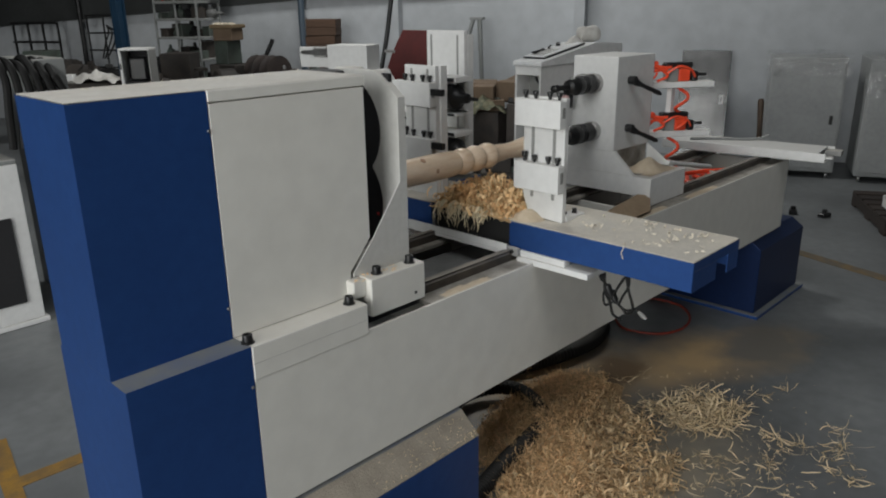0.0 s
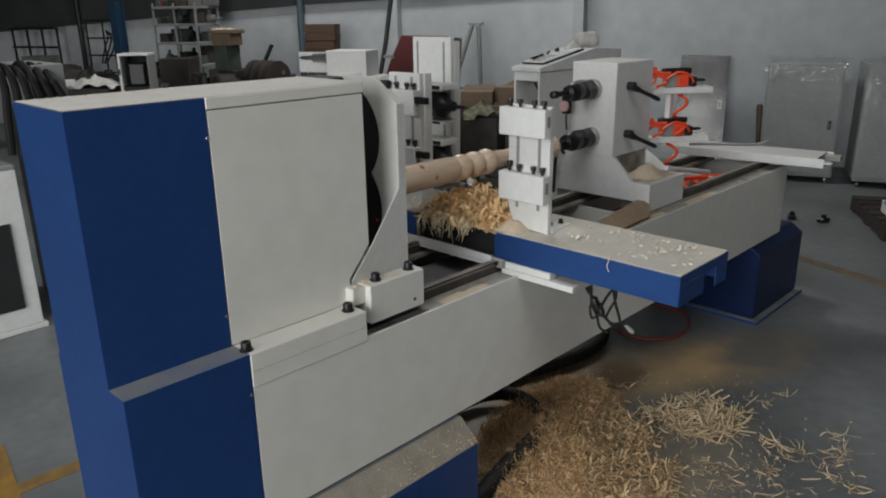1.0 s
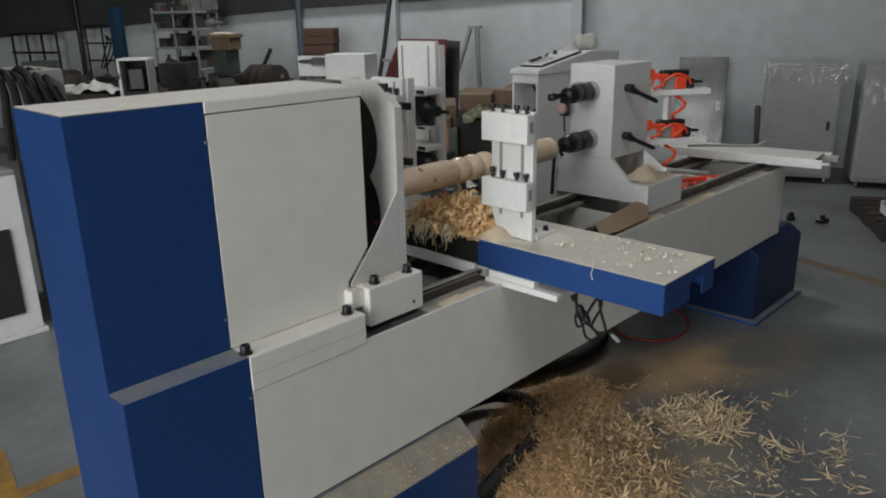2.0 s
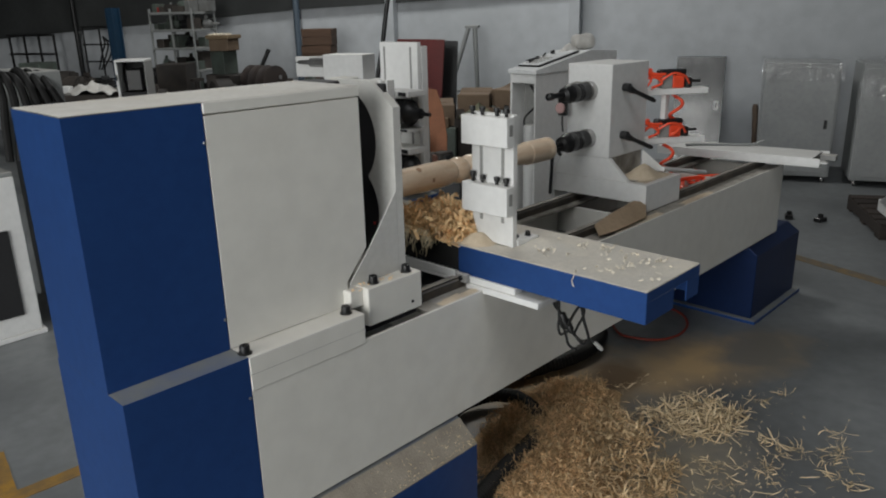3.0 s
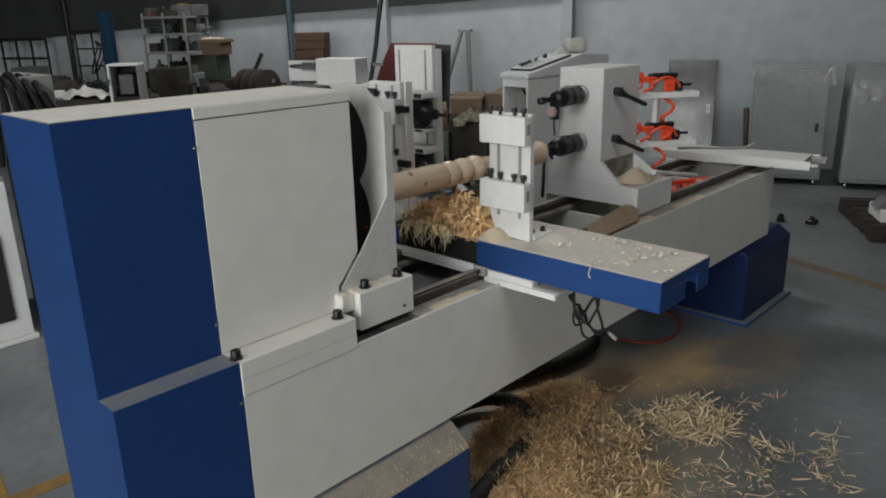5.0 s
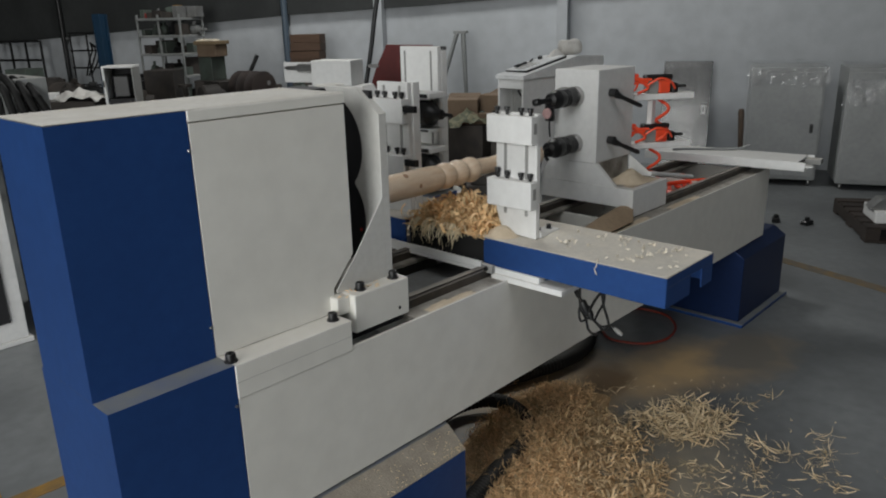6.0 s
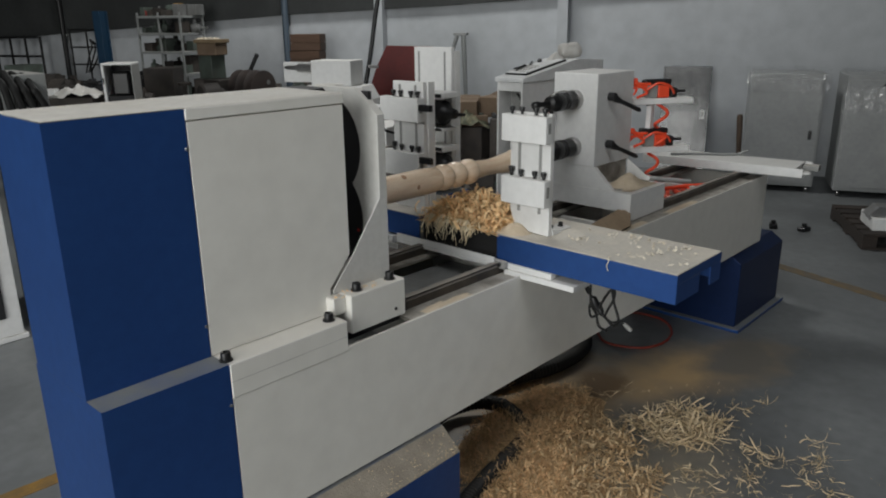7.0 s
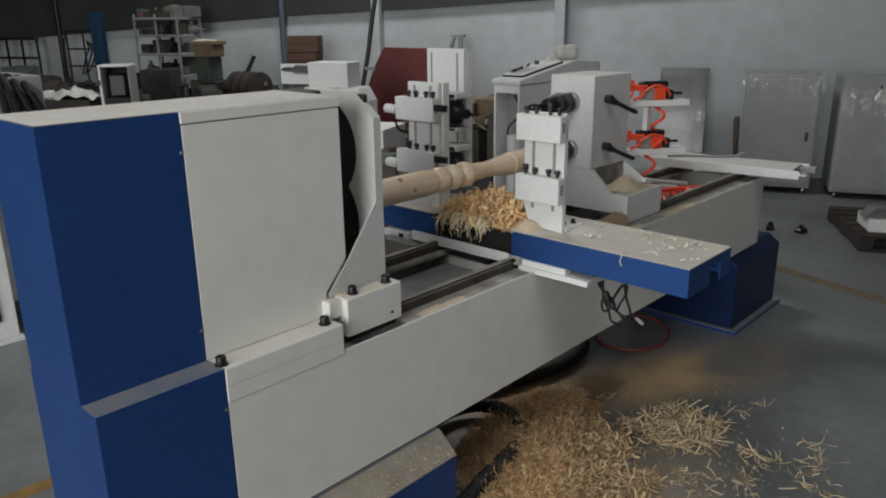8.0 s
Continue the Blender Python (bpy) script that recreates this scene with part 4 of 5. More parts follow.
def table_bits():
    bm = bmesh.new()

    def scatter(r):
        return (r.uniform(1.20, 1.47), -0.62 + 0.46 * r.random() ** 1.0, 0.9565)

    strips(bm, 36, scatter, (0.006, 0.028), (0.0015, 0.005), (0.03, 0.2), rng, 0.1, 0.9548)
    centres = [(rng.uniform(1.20, 1.45), rng.uniform(-0.58, -0.2)) for _ in range(9)]

    def tuft(r):
        c = r.choice(centres)
        return (r.gauss(c[0], 0.012), r.gauss(c[1], 0.012), 0.957 + r.uniform(0, 0.005))

    strips(bm, 56, tuft, (0.008, 0.026), (0.0016, 0.0045), (0.1, 0.4), rng, 0.2, 0.9548)
    tagged(part("chip_litter", bm, material("table_chips", (0.76, 0.71, 0.61), 0.85, colour2=(0.70, 0.63, 0.52), scale=30, random_tint=0.15), carriage, "loose wood chips on the table"), kind="stuff")
    part("dust_drift", drift(1.240, 0.012, 0.066, 0.075, 0.036, 0.9542, rng), DRIFT, carriage, "drift of fine sawdust against the post", smooth=True)
    part("dust_drift", drift(1.36, -0.16, 0.11, 0.16, 0.010, 0.9542, rng), TABLEDUST, carriage, smooth=True)


table_bits()


def lid_crumbs():
    def rear(r):
        return (r.uniform(0.10, 0.74), 0.27 - abs(r.gauss(0, 0.05)), 1.5005)

    tagged(part("lid_crumbs", strips(bmesh.new(), 26, rear, (0.004, 0.010), (0.0008, 0.002), (0.02, 0.15), rng, 0.05, 1.5), PALE, lathe_machine, "wood crumbs along the cover"), kind="stuff")

    def ledge(r):
        return (r.uniform(0.66, 0.90), r.uniform(-0.045, -0.004), 0.9575)

    tagged(part("ledge_crumbs", strips(bmesh.new(), 26, ledge, (0.005, 0.014), (0.001, 0.003), (0.05, 0.4), rng, 0.2, 0.9573), CHIP, lathe_machine, "wood crumbs on the foot block"), kind="stuff")

    def shoulder(r):
        y = -0.147 + 0.065 * r.random() ** 1.8
        return (1.03 - 0.42 * r.random() ** 1.6, y, 0.3605 + (y + 0.15) * 0.858)

    tagged(part("shoulder_crumbs", strips(bmesh.new(), 150, shoulder, (0.003, 0.009), (0.0007, 0.002), (0.05, 0.3), rng, 0.4, 0.352), GREYCHIP, lathe_machine, "wood crumbs on the leg"), kind="stuff")


lid_crumbs()


# ---- things lying about the lathe ----
whole("dust_hose", tube([(1.20, 0.30, 0.05), (1.40, 0.38, 0.05), (1.60, 0.42, 0.05), (1.73, 0.36, 0.06), (1.77, 0.26, 0.065), (1.748, 0.15, 0.055), (1.70, 0.075, 0.030), (1.62, 0.045, 0.030), (1.50, 0.02, 0.034), (1.38, 0.0, 0.036), (1.27, -0.025, 0.036), (1.16, -0.05, 0.036), (1.075, -0.06, 0.036)], 0.032, 12, steps=14, ribs=0.06), RUBBER, "black corrugated dust hose snaking under the bed", "hose", smooth=True)
whole("dust_hose", tube([(1.85, 0.50, 0.04), (2.0, 0.43, 0.04), (2.13, 0.385, 0.04), (2.26, 0.345, 0.04), (2.43, 0.325, 0.04), (2.60, 0.36, 0.04), (2.72, 0.45, 0.04), (2.76, 0.58, 0.04)], 0.036, 12, steps=14, ribs=0.06), RUBBER, "black corrugated dust hose lying on the floor", "hose", smooth=True)
whole("air_line", tube([(2.95, 0.62, 0.008), (2.86, 0.45, 0.008), (2.77, 0.34, 0.008), (2.78, 0.23, 0.008), (2.84, 0.14, 0.008), (2.97, 0.095, 0.008), (3.13, 0.13, 0.008), (3.25, 0.24, 0.008), (3.26, 0.38, 0.008), (3.2, 0.5, 0.008)], 0.007), material("faded_red_hose", (0.27, 0.036, 0.02), 0.6), "loop of red air line on the floor", "hose", smooth=True)


def floor_marks():
    """Faded yellow lines, a millimetre or so of paint on the concrete."""
    for name, a, b, w in (("floor_line", (0.31, 1.259), (0.04, 1.272), 0.036), ("floor_line", (0.10, 1.64), (0.01, 1.10), 0.032), ("floor_line", (4.75, 0.25), (4.45, -0.75), 0.05)):
        a, b = Vector(a), Vector(b)
        s = (b - a).orthogonal().normalized() * w
        pts = []
        for k in range(9):
            pts.append(a.lerp(b, k / 8) + s * (1 + 0.12 * noise.noise(Vector((k * 1.7, w * 90, 0)))))
        for k in range(8, -1, -1):
            pts.append(a.lerp(b, k / 8) - s * (1 + 0.12 * noise.noise(Vector((k * 2.3, w * 70, 5)))))
        whole(name, prism([tuple(p) for p in pts], "z", 0.0005, 0.002 + 0.02 * abs(w - 0.05), 0), YELLOW if a.x < 2 else material("worn_yellow_marking", (0.20, 0.135, 0.06), 0.75, colour2=(0.11, 0.10, 0.085), scale=14), "worn yellow floor marking line", "floor marking", kind="structure")


floor_marks()

# white channel across the far end of the bed
tray = thing("steel_channel", "white painted steel channel resting across the bed", "steel channel")
tray.matrix_world = pose(3.553, 0, 0, 0, 0, 6.7)
part("web", box(0.0, 0.26, -0.306, 0.57, 0.8595, 0.866, 0.001), CLEAN_WHITE, tray)
for x0, x1 in ((0.0, 0.006), (0.254, 0.26)):
    part("flange", box(x0, x1, -0.306, 0.57, 0.8665, 0.906, 0.001), CLEAN_WHITE, tray)
part("cover", box(0.0065, 0.2535, -0.27, 0.57, 0.900, 0.907, 0.001), CLEAN_WHITE, tray)
part("lip", box(0.0065, 0.05, -0.34, -0.271, 0.880, 0.886, 0.001), CLEAN_WHITE, tray)
part("lip", box(0.19, 0.2535, -0.35, -0.271, 0.868, 0.895, 0.001), GREY, tray)

hook = whole("bent_rod", tube([(3.55, 0.42, 0.914), (3.62, 0.35, 0.914), (3.70, 0.22, 0.914), (3.76, 0.12, 0.918), (3.80, 0.07, 0.94)], 0.007), RACK, "thin bent steel rod lying on the channel", "rod", smooth=True)
stick = whole("wooden_stick", lathe([(0, 0.014), (0.02, 0.017), (0.9, 0.016), (1.07, 0.019), (1.09, 0.014)], (4.30, 0.26, 0.0), (4.22, 0.30, 1.09), 14), STICK, "worn brown wooden stick standing upright", "stick", smooth=True)
whole("cardboard_scrap", prism([(1.88, -0.052), (2.0, -0.061), (2.24, -0.055), (2.36, 0.02), (2.30, 0.052), (2.06, 0.028), (1.93, 0.006)], "z", 0, 0.005, 0), material("torn_cardboard", (0.36, 0.265, 0.175), 0.85, colour2=(0.27, 0.195, 0.125), scale=6), "torn piece of brown cardboard lying on the bed flange", "cardboard", pose(0, 0, 0.855, 24, 0, 0))
for x, y, a in ((5.70, 0.50, 20), (5.76, 0.275, -15)):
    bm = box(-0.05, 0.05, -0.03, 0.03, 0, 0.035, 0.006)
    lathe([(0, 0.018), (0.03, 0.02), (0.034, 0.012)], (0, 0, 0.03), (0, 0, 1), 12, bm)
    whole("rubber_pad", bm, PLASTIC, "small black machine foot lying on the floor", "machine foot", pose(x, y, 0, 0, 0, a), group="machine feet")


# ---- control console ----
def console():
    t = thing("control_console", "white control console with a sloped panel and an open side", "control console")
    x0, x1, y0, y1 = 2.87, 3.70, 1.0, 1.18
    part("front_panel", box(x0, x1, y0, y0 + 0.012, 0.02, 1.338, 0.002), CLEAN_WHITE, t)
    part("rear_panel", box(x0, x1, y1 - 0.012, y1, 0.02, 1.338, 0.002), CLEAN_WHITE, t)
    part("side_sill", box(x0, x0 + 0.012, y0 + 0.0125, y1 - 0.0125, 0.02, 0.50, 0.002), CLEAN_WHITE, t)
    part("side_head", box(x0, x0 + 0.012, y0 + 0.0125, y1 - 0.0125, 1.288, 1.338, 0.002), CLEAN_WHITE, t)
    part("far_side", box(x1 - 0.012, x1, y0 + 0.0125, y1 - 0.0125, 0.02, 1.338, 0.002), CLEAN_WHITE, t)
    part("partition", box(x0 + 0.12, x0 + 0.13, y0 + 0.0125, y1 - 0.0125, 0.03, 1.333, 0), GREY, t)
    part("plinth", box(x0, x1, y0, y1, 0.0, 0.0195, 0.002), GREY, t)
    top = part("desk_top", prism([(x0 - 0.012, 1.3385), (x1, 1.3385), (x1, 1.43), (x1 - 0.30, 1.447), (x0 - 0.012, 1.362)], "y", y0 - 0.01, y1 + 0.01, 0.003), SCREEN, t, "sloped white desk top")
    slope = math.atan2(0.085, x1 - 0.288 - x0)
    m = pose(x0 + 0.06, y0 + 0.02, 1.3725, 0, -math.degrees(slope), 0)
    for name, dims, mat in (("bezel", (0.0, 0.40, 0.0, 0.150, 0.002, 0.010), BLACK), ("keypad", (0.005, 0.208, 0.005, 0.145, 0.0105, 0.016), SCREEN), ("display", (0.214, 0.388, 0.005, 0.145, 0.0105, 0.016), SCREEN)):
        ob = part(name, box(*dims, 0.001), mat, top)
        ob.matrix_local = m
    for k in range(5):
        ob = part("key_row", box(0.03 + k * 0.034, 0.038 + k * 0.034, 0.03, 0.115, 0.0165, 0.019, 0), GREY, top)
        ob.matrix_local = m
    ob = part("knob", lathe([(0, 0.014), (0.016, 0.013), (0.02, 0.006)], (0.285, 0.11, 0.0165), (0.285, 0.11, 1), 12), PLASTIC, top, smooth=True)
    ob.matrix_local = m
    for k, (a, b) in enumerate((((0.03, 0.09), (0.15, 0.12)), ((0.05, 0.125), (0.14, 0.10)), ((0.18, 0.105), (0.24, 0.13)))):
        ob = part("pen", rod((a[0], a[1], 0.024), (b[0], b[1], 0.026), 0.005, 8), PLASTIC, top)
        ob.matrix_local = m
    part("cable", tube([(x0 + 0.02, y0 + 0.05, 1.28), (x0 + 0.05, y0 + 0.02, 1.18), (x0 + 0.03, y0 + 0.10, 1.08), (x0 + 0.06, y0 + 0.08, 0.95)], 0.006), PLASTIC, t, smooth=True)
    bm = rod((x0 + 0.06, y0 + 0.08, 0.50), (x0 + 0.06, y0 + 0.08, 1.05), 0.038, 20)
    part("filter_can", bm, CLEAN_WHITE, t, "white cylinder inside the console", smooth=True)
    part("can_collar", rod((x0 + 0.06, y0 + 0.08, 0.90), (x0 + 0.06, y0 + 0.08, 0.95), 0.041, 20), PLASTIC, t, smooth=True)
    # crumpled cloth on top
    rag = lathe([(0, 0.022), (0.006, 0.038), (0.03, 0.046), (0.06, 0.043), (0.09, 0.049), (0.12, 0.045), (0.135, 0.036), (0.14, 0.02)], (3.40, 1.12, 1.492), (3.53, 1.06, 1.487), 26)
    for v in rag.verts:
        v.co += Vector((0, 0, 0.010 * noise.noise(v.co * 22))) + Vector((0.008 * noise.noise(v.co * 31), 0, 0))
    join(rag, drift(3.33, 1.10, 0.12, 0.07, 0.075, 1.418, random.Random(6), 28))
    whole("cleaning_cloth", rag, CLOTH, "crumpled white cloth lying on the console", "cloth", smooth=True)
    # a hand pendant hung on the tailstock
    p = thing("hand_pendant", "black hand pendant with a pink dial hanging by its cable", "pendant control")
    part("case", box(2.27, 2.295, 0.39, 0.435, 1.222, 1.32, 0.006), PLASTIC, p)
    part("dial", rod((2.2695, 0.413, 1.257), (2.257, 0.413, 1.257), 0.0235, 20), material("pink_dial", (0.60, 0.38, 0.37), 0.4), p, "dull pink dial", smooth=True)
    part("cord", tube([(2.282, 0.413, 1.222), (2.282, 0.413, 1.19), (2.284, 0.41, 1.15)], 0.004), PLASTIC, p, smooth=True)
    part("hanger", tube([(2.282, 0.413, 1.318), (2.29, 0.39, 1.355), (2.30, 0.36, 1.37), (2.318, 0.335, 1.368)], 0.003), STEEL, p, smooth=True)

    whole("hanging_cable", tube([(2.336, 0.455, 1.03), (2.315, 0.465, 1.06), (2.30, 0.474, 1.02), (2.296, 0.476, 0.95), (2.295, 0.48, 0.85)], 0.008), PLASTIC, "thick black cable end hanging beside the tailstock", "cable", smooth=True)


console()


# ---- the far side of the hall ----
def wrapped_cabinet(u0, u1, v0, v1, h):
    t = thing("wrapped_cabinet", "grey steel control cabinet wrapped in clear stretch film", "cabinet", HALL, group="wrapped cabinets")
    body = part("body", box(u0, u1, v0, v1, 0.06, h, 0.006), WRAPPED, t)
    part("door", box(u0 + 0.02, u1 - 0.02, v0 - 0.012, v0 - 0.0005, 0.10, h - 0.04, 0.004), WRAPPED, t)
    part("door_handle", box(u1 - 0.10, u1 - 0.07, v0 - 0.024, v0 - 0.0125, h * 0.46, h * 0.46 + 0.085, 0.003), PLASTIC, t, "black recessed handle")
    for u in (u0 + 0.05, u1 - 0.05):
        for v in (v0 + 0.05, v1 - 0.05):
            part("castor", lathe([(0, 0.028), (0.004, 0.03), (0.022, 0.03), (0.026, 0.028)], (u - 0.013, v, 0.03), (u + 1, v, 0.03), 12), STEEL, t, smooth=True)
    r = random.Random(int(u0 * 100))
    nu, nz = 20, 30
    shift = Vector((r.uniform(0, 20), r.uniform(0, 20), 0))

    def sheet(corner, du, dv):
        own = bmesh.new()
        grid = {}
        for i in range(nu + 1):
            for j in range(nz + 1):
                p = corner + du * (i / nu) + dv * (j / nz)
                n = du.cross(dv).normalized()
                k = 0.35 + 1.2 * max(0.0, p.z / h - 0.75) * 4
                grid[i, j] = own.verts.new(p + n * k * (0.008 * noise.noise(p * 6 + shift) + 0.005 * noise.noise(p * 17 + shift)))
        for i in range(nu):
            for j in range(nz):
                own.faces.new((grid[i, j], grid[i + 1, j], grid[i + 1, j + 1], grid[i, j + 1]))
        part("stretch_film", own, FILM, t, "wrinkled clear stretch film", smooth=True).visible_shadow = False

    def folds(corner, du, dv, rows):
        """The bunched, creased part of the film round the top."""
        own = bmesh.new()
        grid = {}
        n = du.cross(dv).normalized()
        for i in range(41):
            for j in range(rows + 1):
                p = corner + du * (i / 40) + dv * (j / rows)
                sag = 0.03 * noise.noise(Vector((i * 0.23, 0, u0))) * (1 - j / rows)
                p = p + Vector((0, 0, sag))
                q = Vector((p.x, p.y, p.z * 0.6))
                grid[i, j] = own.verts.new(p + n * (0.020 * noise.noise(q * 13 + shift) + 0.012 * noise.noise(q * 34 + shift)))
        for i in range(40):
            for j in range(rows):
                own.faces.new((grid[i, j], grid[i + 1, j], grid[i + 1, j + 1], grid[i, j + 1]))
        part("film_folds", own, FOLDS, t, "bunched shiny film round the top").visible_shadow = False

    wide, deep = u1 - u0, v1 - v0
    band = 0.17 if u0 < 1 else 0.24
    drop = 0.0 if u0 < 1 else 0.10
    folds(Vector((u0 - 0.045, v0 - 0.055, h - band - drop)), Vector((wide + 0.09, 0, 0)), Vector((0, 0.0, band)), 14)
    folds(Vector((u0 - 0.045, v0 - 0.055, h + 0.03)), Vector((wide + 0.09, 0, 0)), Vector((0, deep * 0.7, 0.02)), 12)
    for u in () if u0 < 1 else (u0 + wide * 0.45, u0 + wide * 0.62):
        part("vent_hole", rod((u, v0 - 0.0135, h - 0.085), (u, v0 - 0.012, h - 0.085), 0.012, 10), PLASTIC, t)

    g = 0.035
    sheet(Vector((u0 - g, v0 - g, 0.10)), Vector((u1 - u0 + 2 * g, 0, 0)), Vector((0, 0, h - 0.08)))
    sheet(Vector((u0 - g, v0 - g, h + 0.02)), Vector((u1 - u0 + 2 * g, 0, 0)), Vector((0, v1 - v0 + 2 * g, 0.015)))
    sheet(Vector((u0 - g, v1 + g, 0.10)), Vector((0, v0 - v1 - 2 * g, 0)), Vector((0, 0, h - 0.08)))


wrapped_cabinet(0.34, 1.0, 8.0, 8.6, 1.15)
wrapped_cabinet(1.17, 1.85, 7.9, 8.5, 1.15)

plate = whole("steel_plate", box(-0.25, 0.25, 0, 0.012, 0, 1.20, 0.002), GALV, "bare steel sheet leaning on the wall", "steel sheet", hall(-0.28, 8.42, 0.0, 0, -13, 0))
part("label_plate", box(0.165, 0.205, -0.003, -0.0005, 0.64, 0.73, 0), CLEAN_WHITE, plate)
part("label_slot", box(0.18, 0.19, -0.005, -0.0035, 0.66, 0.71, 0), PLASTIC, plate)


def pallet():
    t = thing("wooden_pallet", "dark old wooden pallet on the floor", "pallet", hall(1.15, 6.05, 0, 6))
    for k in range(6):
        part("deck_board", box(0.0, 1.1, k * 0.165, k * 0.165 + 0.12, 0.105, 0.125, 0.003), OLDWOOD, t)
    for u in (0.0, 0.50, 1.0):
        part("bearer", box(u, u + 0.10, 0.0, 0.95, 0.02, 0.1045, 0.003), OLDWOOD, t)
    for v in (0.0, 0.42, 0.83):
        part("base_board", box(0.0, 1.1, v, v + 0.12, 0.0, 0.0195, 0.002), OLDWOOD, t)
    whole("white_carton", box(0.08, 0.42, 0.10, 0.42, 0.1255, 0.22, 0.006), CLEAN_WHITE, "flat white carton lying on the pallet", "carton", hall(1.15, 6.05, 0, 6))
    whole("steel_bracket", prism([(0.05, 0.222), (0.30, 0.222), (0.22, 0.30), (0.12, 0.30)], "y", 0.15, 0.30, 0.004), STEEL, "shiny steel bracket on a carton", "bracket", hall(1.15, 6.05, 0, 6))


pallet()


def small_box(m, sx, sy, sz, mat, name, label, category, group=""):
    return whole(name, box(-sx / 2, sx / 2, -sy / 2, sy / 2, 0, sz, 0.006), mat, label, category, m, group)


def motor(m, r, length, mat=None):
    t = thing("old_motor", "dusty dark electric motor lying among spare parts", "motor", m, group="spare motors")
    mat = mat or CASTING
    part("case", lathe([(0, r * 0.8), (0.02, r), (length * 0.7, r), (length * 0.72, r * 0.9), (length, r * 0.85), (length + 0.01, r * 0.3), (length + 0.10, r * 0.2)], (-length / 2, 0, r), (1, 0, r), 18), mat, t, smooth=True)
    bm = None
    for k in range(12):
        a = 6.28318 * k / 12
        bm = box(-length * 0.4, length * 0.18, r * 1.04 * math.cos(a) - 0.004, r * 1.04 * math.cos(a) + 0.004, r + r * 1.04 * math.sin(a) - 0.004, r + r * 1.04 * math.sin(a) + 0.004, 0, bm)
    tagged(part("fins", bm, mat, t), kind="stuff")
    part("terminal_box", box(-length * 0.2, length * 0.1, -r * 0.4, r * 0.4, 2 * r, 2 * r + 0.05, 0.004), mat, t)
    return t


def shelf_rack():
    t = thing("shelf_rack", "grey steel shelving crowded with boxes and spare parts", "shelving", HALL)
    u0, u1, v0, v1 = -6.98, -6.33, 8.0, 8.45
    levels = (0.35, 0.72, 1.05, 1.325, 1.55, 1.76)
    for u in (u0, (u0 + u1) / 2, u1):
        for v in (v0, v1):
            part("upright", box(u - 0.011, u + 0.011, v - 0.011, v + 0.011, 0, 1.80, 0.001), RACK, t)
    for z in levels:
        part("shelf", box(u0, u1, v0 - 0.017, v1 + 0.017, z - 0.03, z, 0.003), RACK, t)
    r = random.Random(11)
    kinds = (("carton", "small brown carton on a steel shelf", CARD), ("parts_bin", "dark bin of spare parts on a shelf", CASTING), ("parts_bin", "dark green bin of spare parts on a shelf", GREEN), ("grey_carton", "small grey carton on a steel shelf", PITSHEET))
    for n, z in enumerate(levels[1:]):
        room = (levels[n + 2] - z - 0.05) if n + 2 < len(levels) else 0.14
        for v in (8.12, 8.34):
            u = u0 + 0.03
            while u < u1 - 0.10:
                w = r.uniform(0.06, 0.17)
                name, label, mat = r.choice(kinds if r.random() < 0.35 else kinds[1:3])
                hh = room * r.uniform(0.45, 1.0)
                if r.random() < 0.45:
                    motor(hall(u + w / 2, v, z, r.uniform(-50, 50)), min(hh / 2 * 0.8, 0.07), w * 0.75, r.choice((CASTING, GREEN, BLACK, PITSHEET)))
                else:
                    small_box(hall(u + w / 2, v, z, r.uniform(-14, 14)), w, 0.18, hh, mat, name, label, "box", "shelf stock")
                u += w + r.uniform(0.0, 0.03)
    small_box(hall(-6.85, 8.15, 1.76, 5), 0.22, 0.2, 0.06, material("red_carton", (0.30, 0.03, 0.025), 0.6), "red_carton", "red carton on top of the shelving", "box")
    small_box(hall(-6.45, 8.15, 1.76, -6), 0.07, 0.09, 0.15, YELLOW, "yellow_can", "yellow can on top of the shelving", "can")


shelf_rack()


def brown_crate(m, w, d, h):
    t = thing("wooden_crate", "dark brown slatted wooden crate in a stack", "crate", m, group="stacked crates")
    n = 2
    part("core", box(-w / 2 + 0.01, w / 2 - 0.01, -d / 2 + 0.01, d / 2 - 0.01, 0.005, h - 0.005, 0), CRATE, t)
    for k in range(n):
        z0, z1 = h * k / n + 0.004, h * (k + 1) / n - 0.004
        part("slat", box(-w / 2, w / 2, -d / 2, -d / 2 + 0.012, z0, z1, 0.002), CRATE, t)
        part("slat", box(-w / 2, -w / 2 + 0.012, -d / 2 + 0.0125, d / 2, z0, z1, 0.002), CRATE, t)
        part("slat", box(w / 2 - 0.012, w / 2, -d / 2 + 0.0125, d / 2, z0, z1, 0.002), CRATE, t)
    part("lid", box(-w / 2, w / 2, -d / 2, d / 2, h - 0.0048, h, 0.001), CRATE, t)


for k in range(8):
    brown_crate(hall(-4.68 + 0.012 * (k % 3 - 1), 8.25, 0.191 * k, 14 + 2 * (k % 2)), 0.36, 0.32, 0.19)


def grid_frame(u0, u1, v, z0, z1, cols, rows, label, r=0.014):
    t = thing("metal_frame", label, "metal frame", HALL)
    for k in range(cols + 1):
        u = u0 + (u1 - u0) * k / cols
        part("post", rod((u, v, 0), (u, v, z1), r, 8), BLACK, t)
    for k in range(rows + 1):
        z = z0 + (z1 - 0.01 - z0) * k / rows
        part("rail", rod((u0, v - 2 * r, z), (u1, v - 2 * r, z), r * 0.9, 8), BLACK, t)
    return t


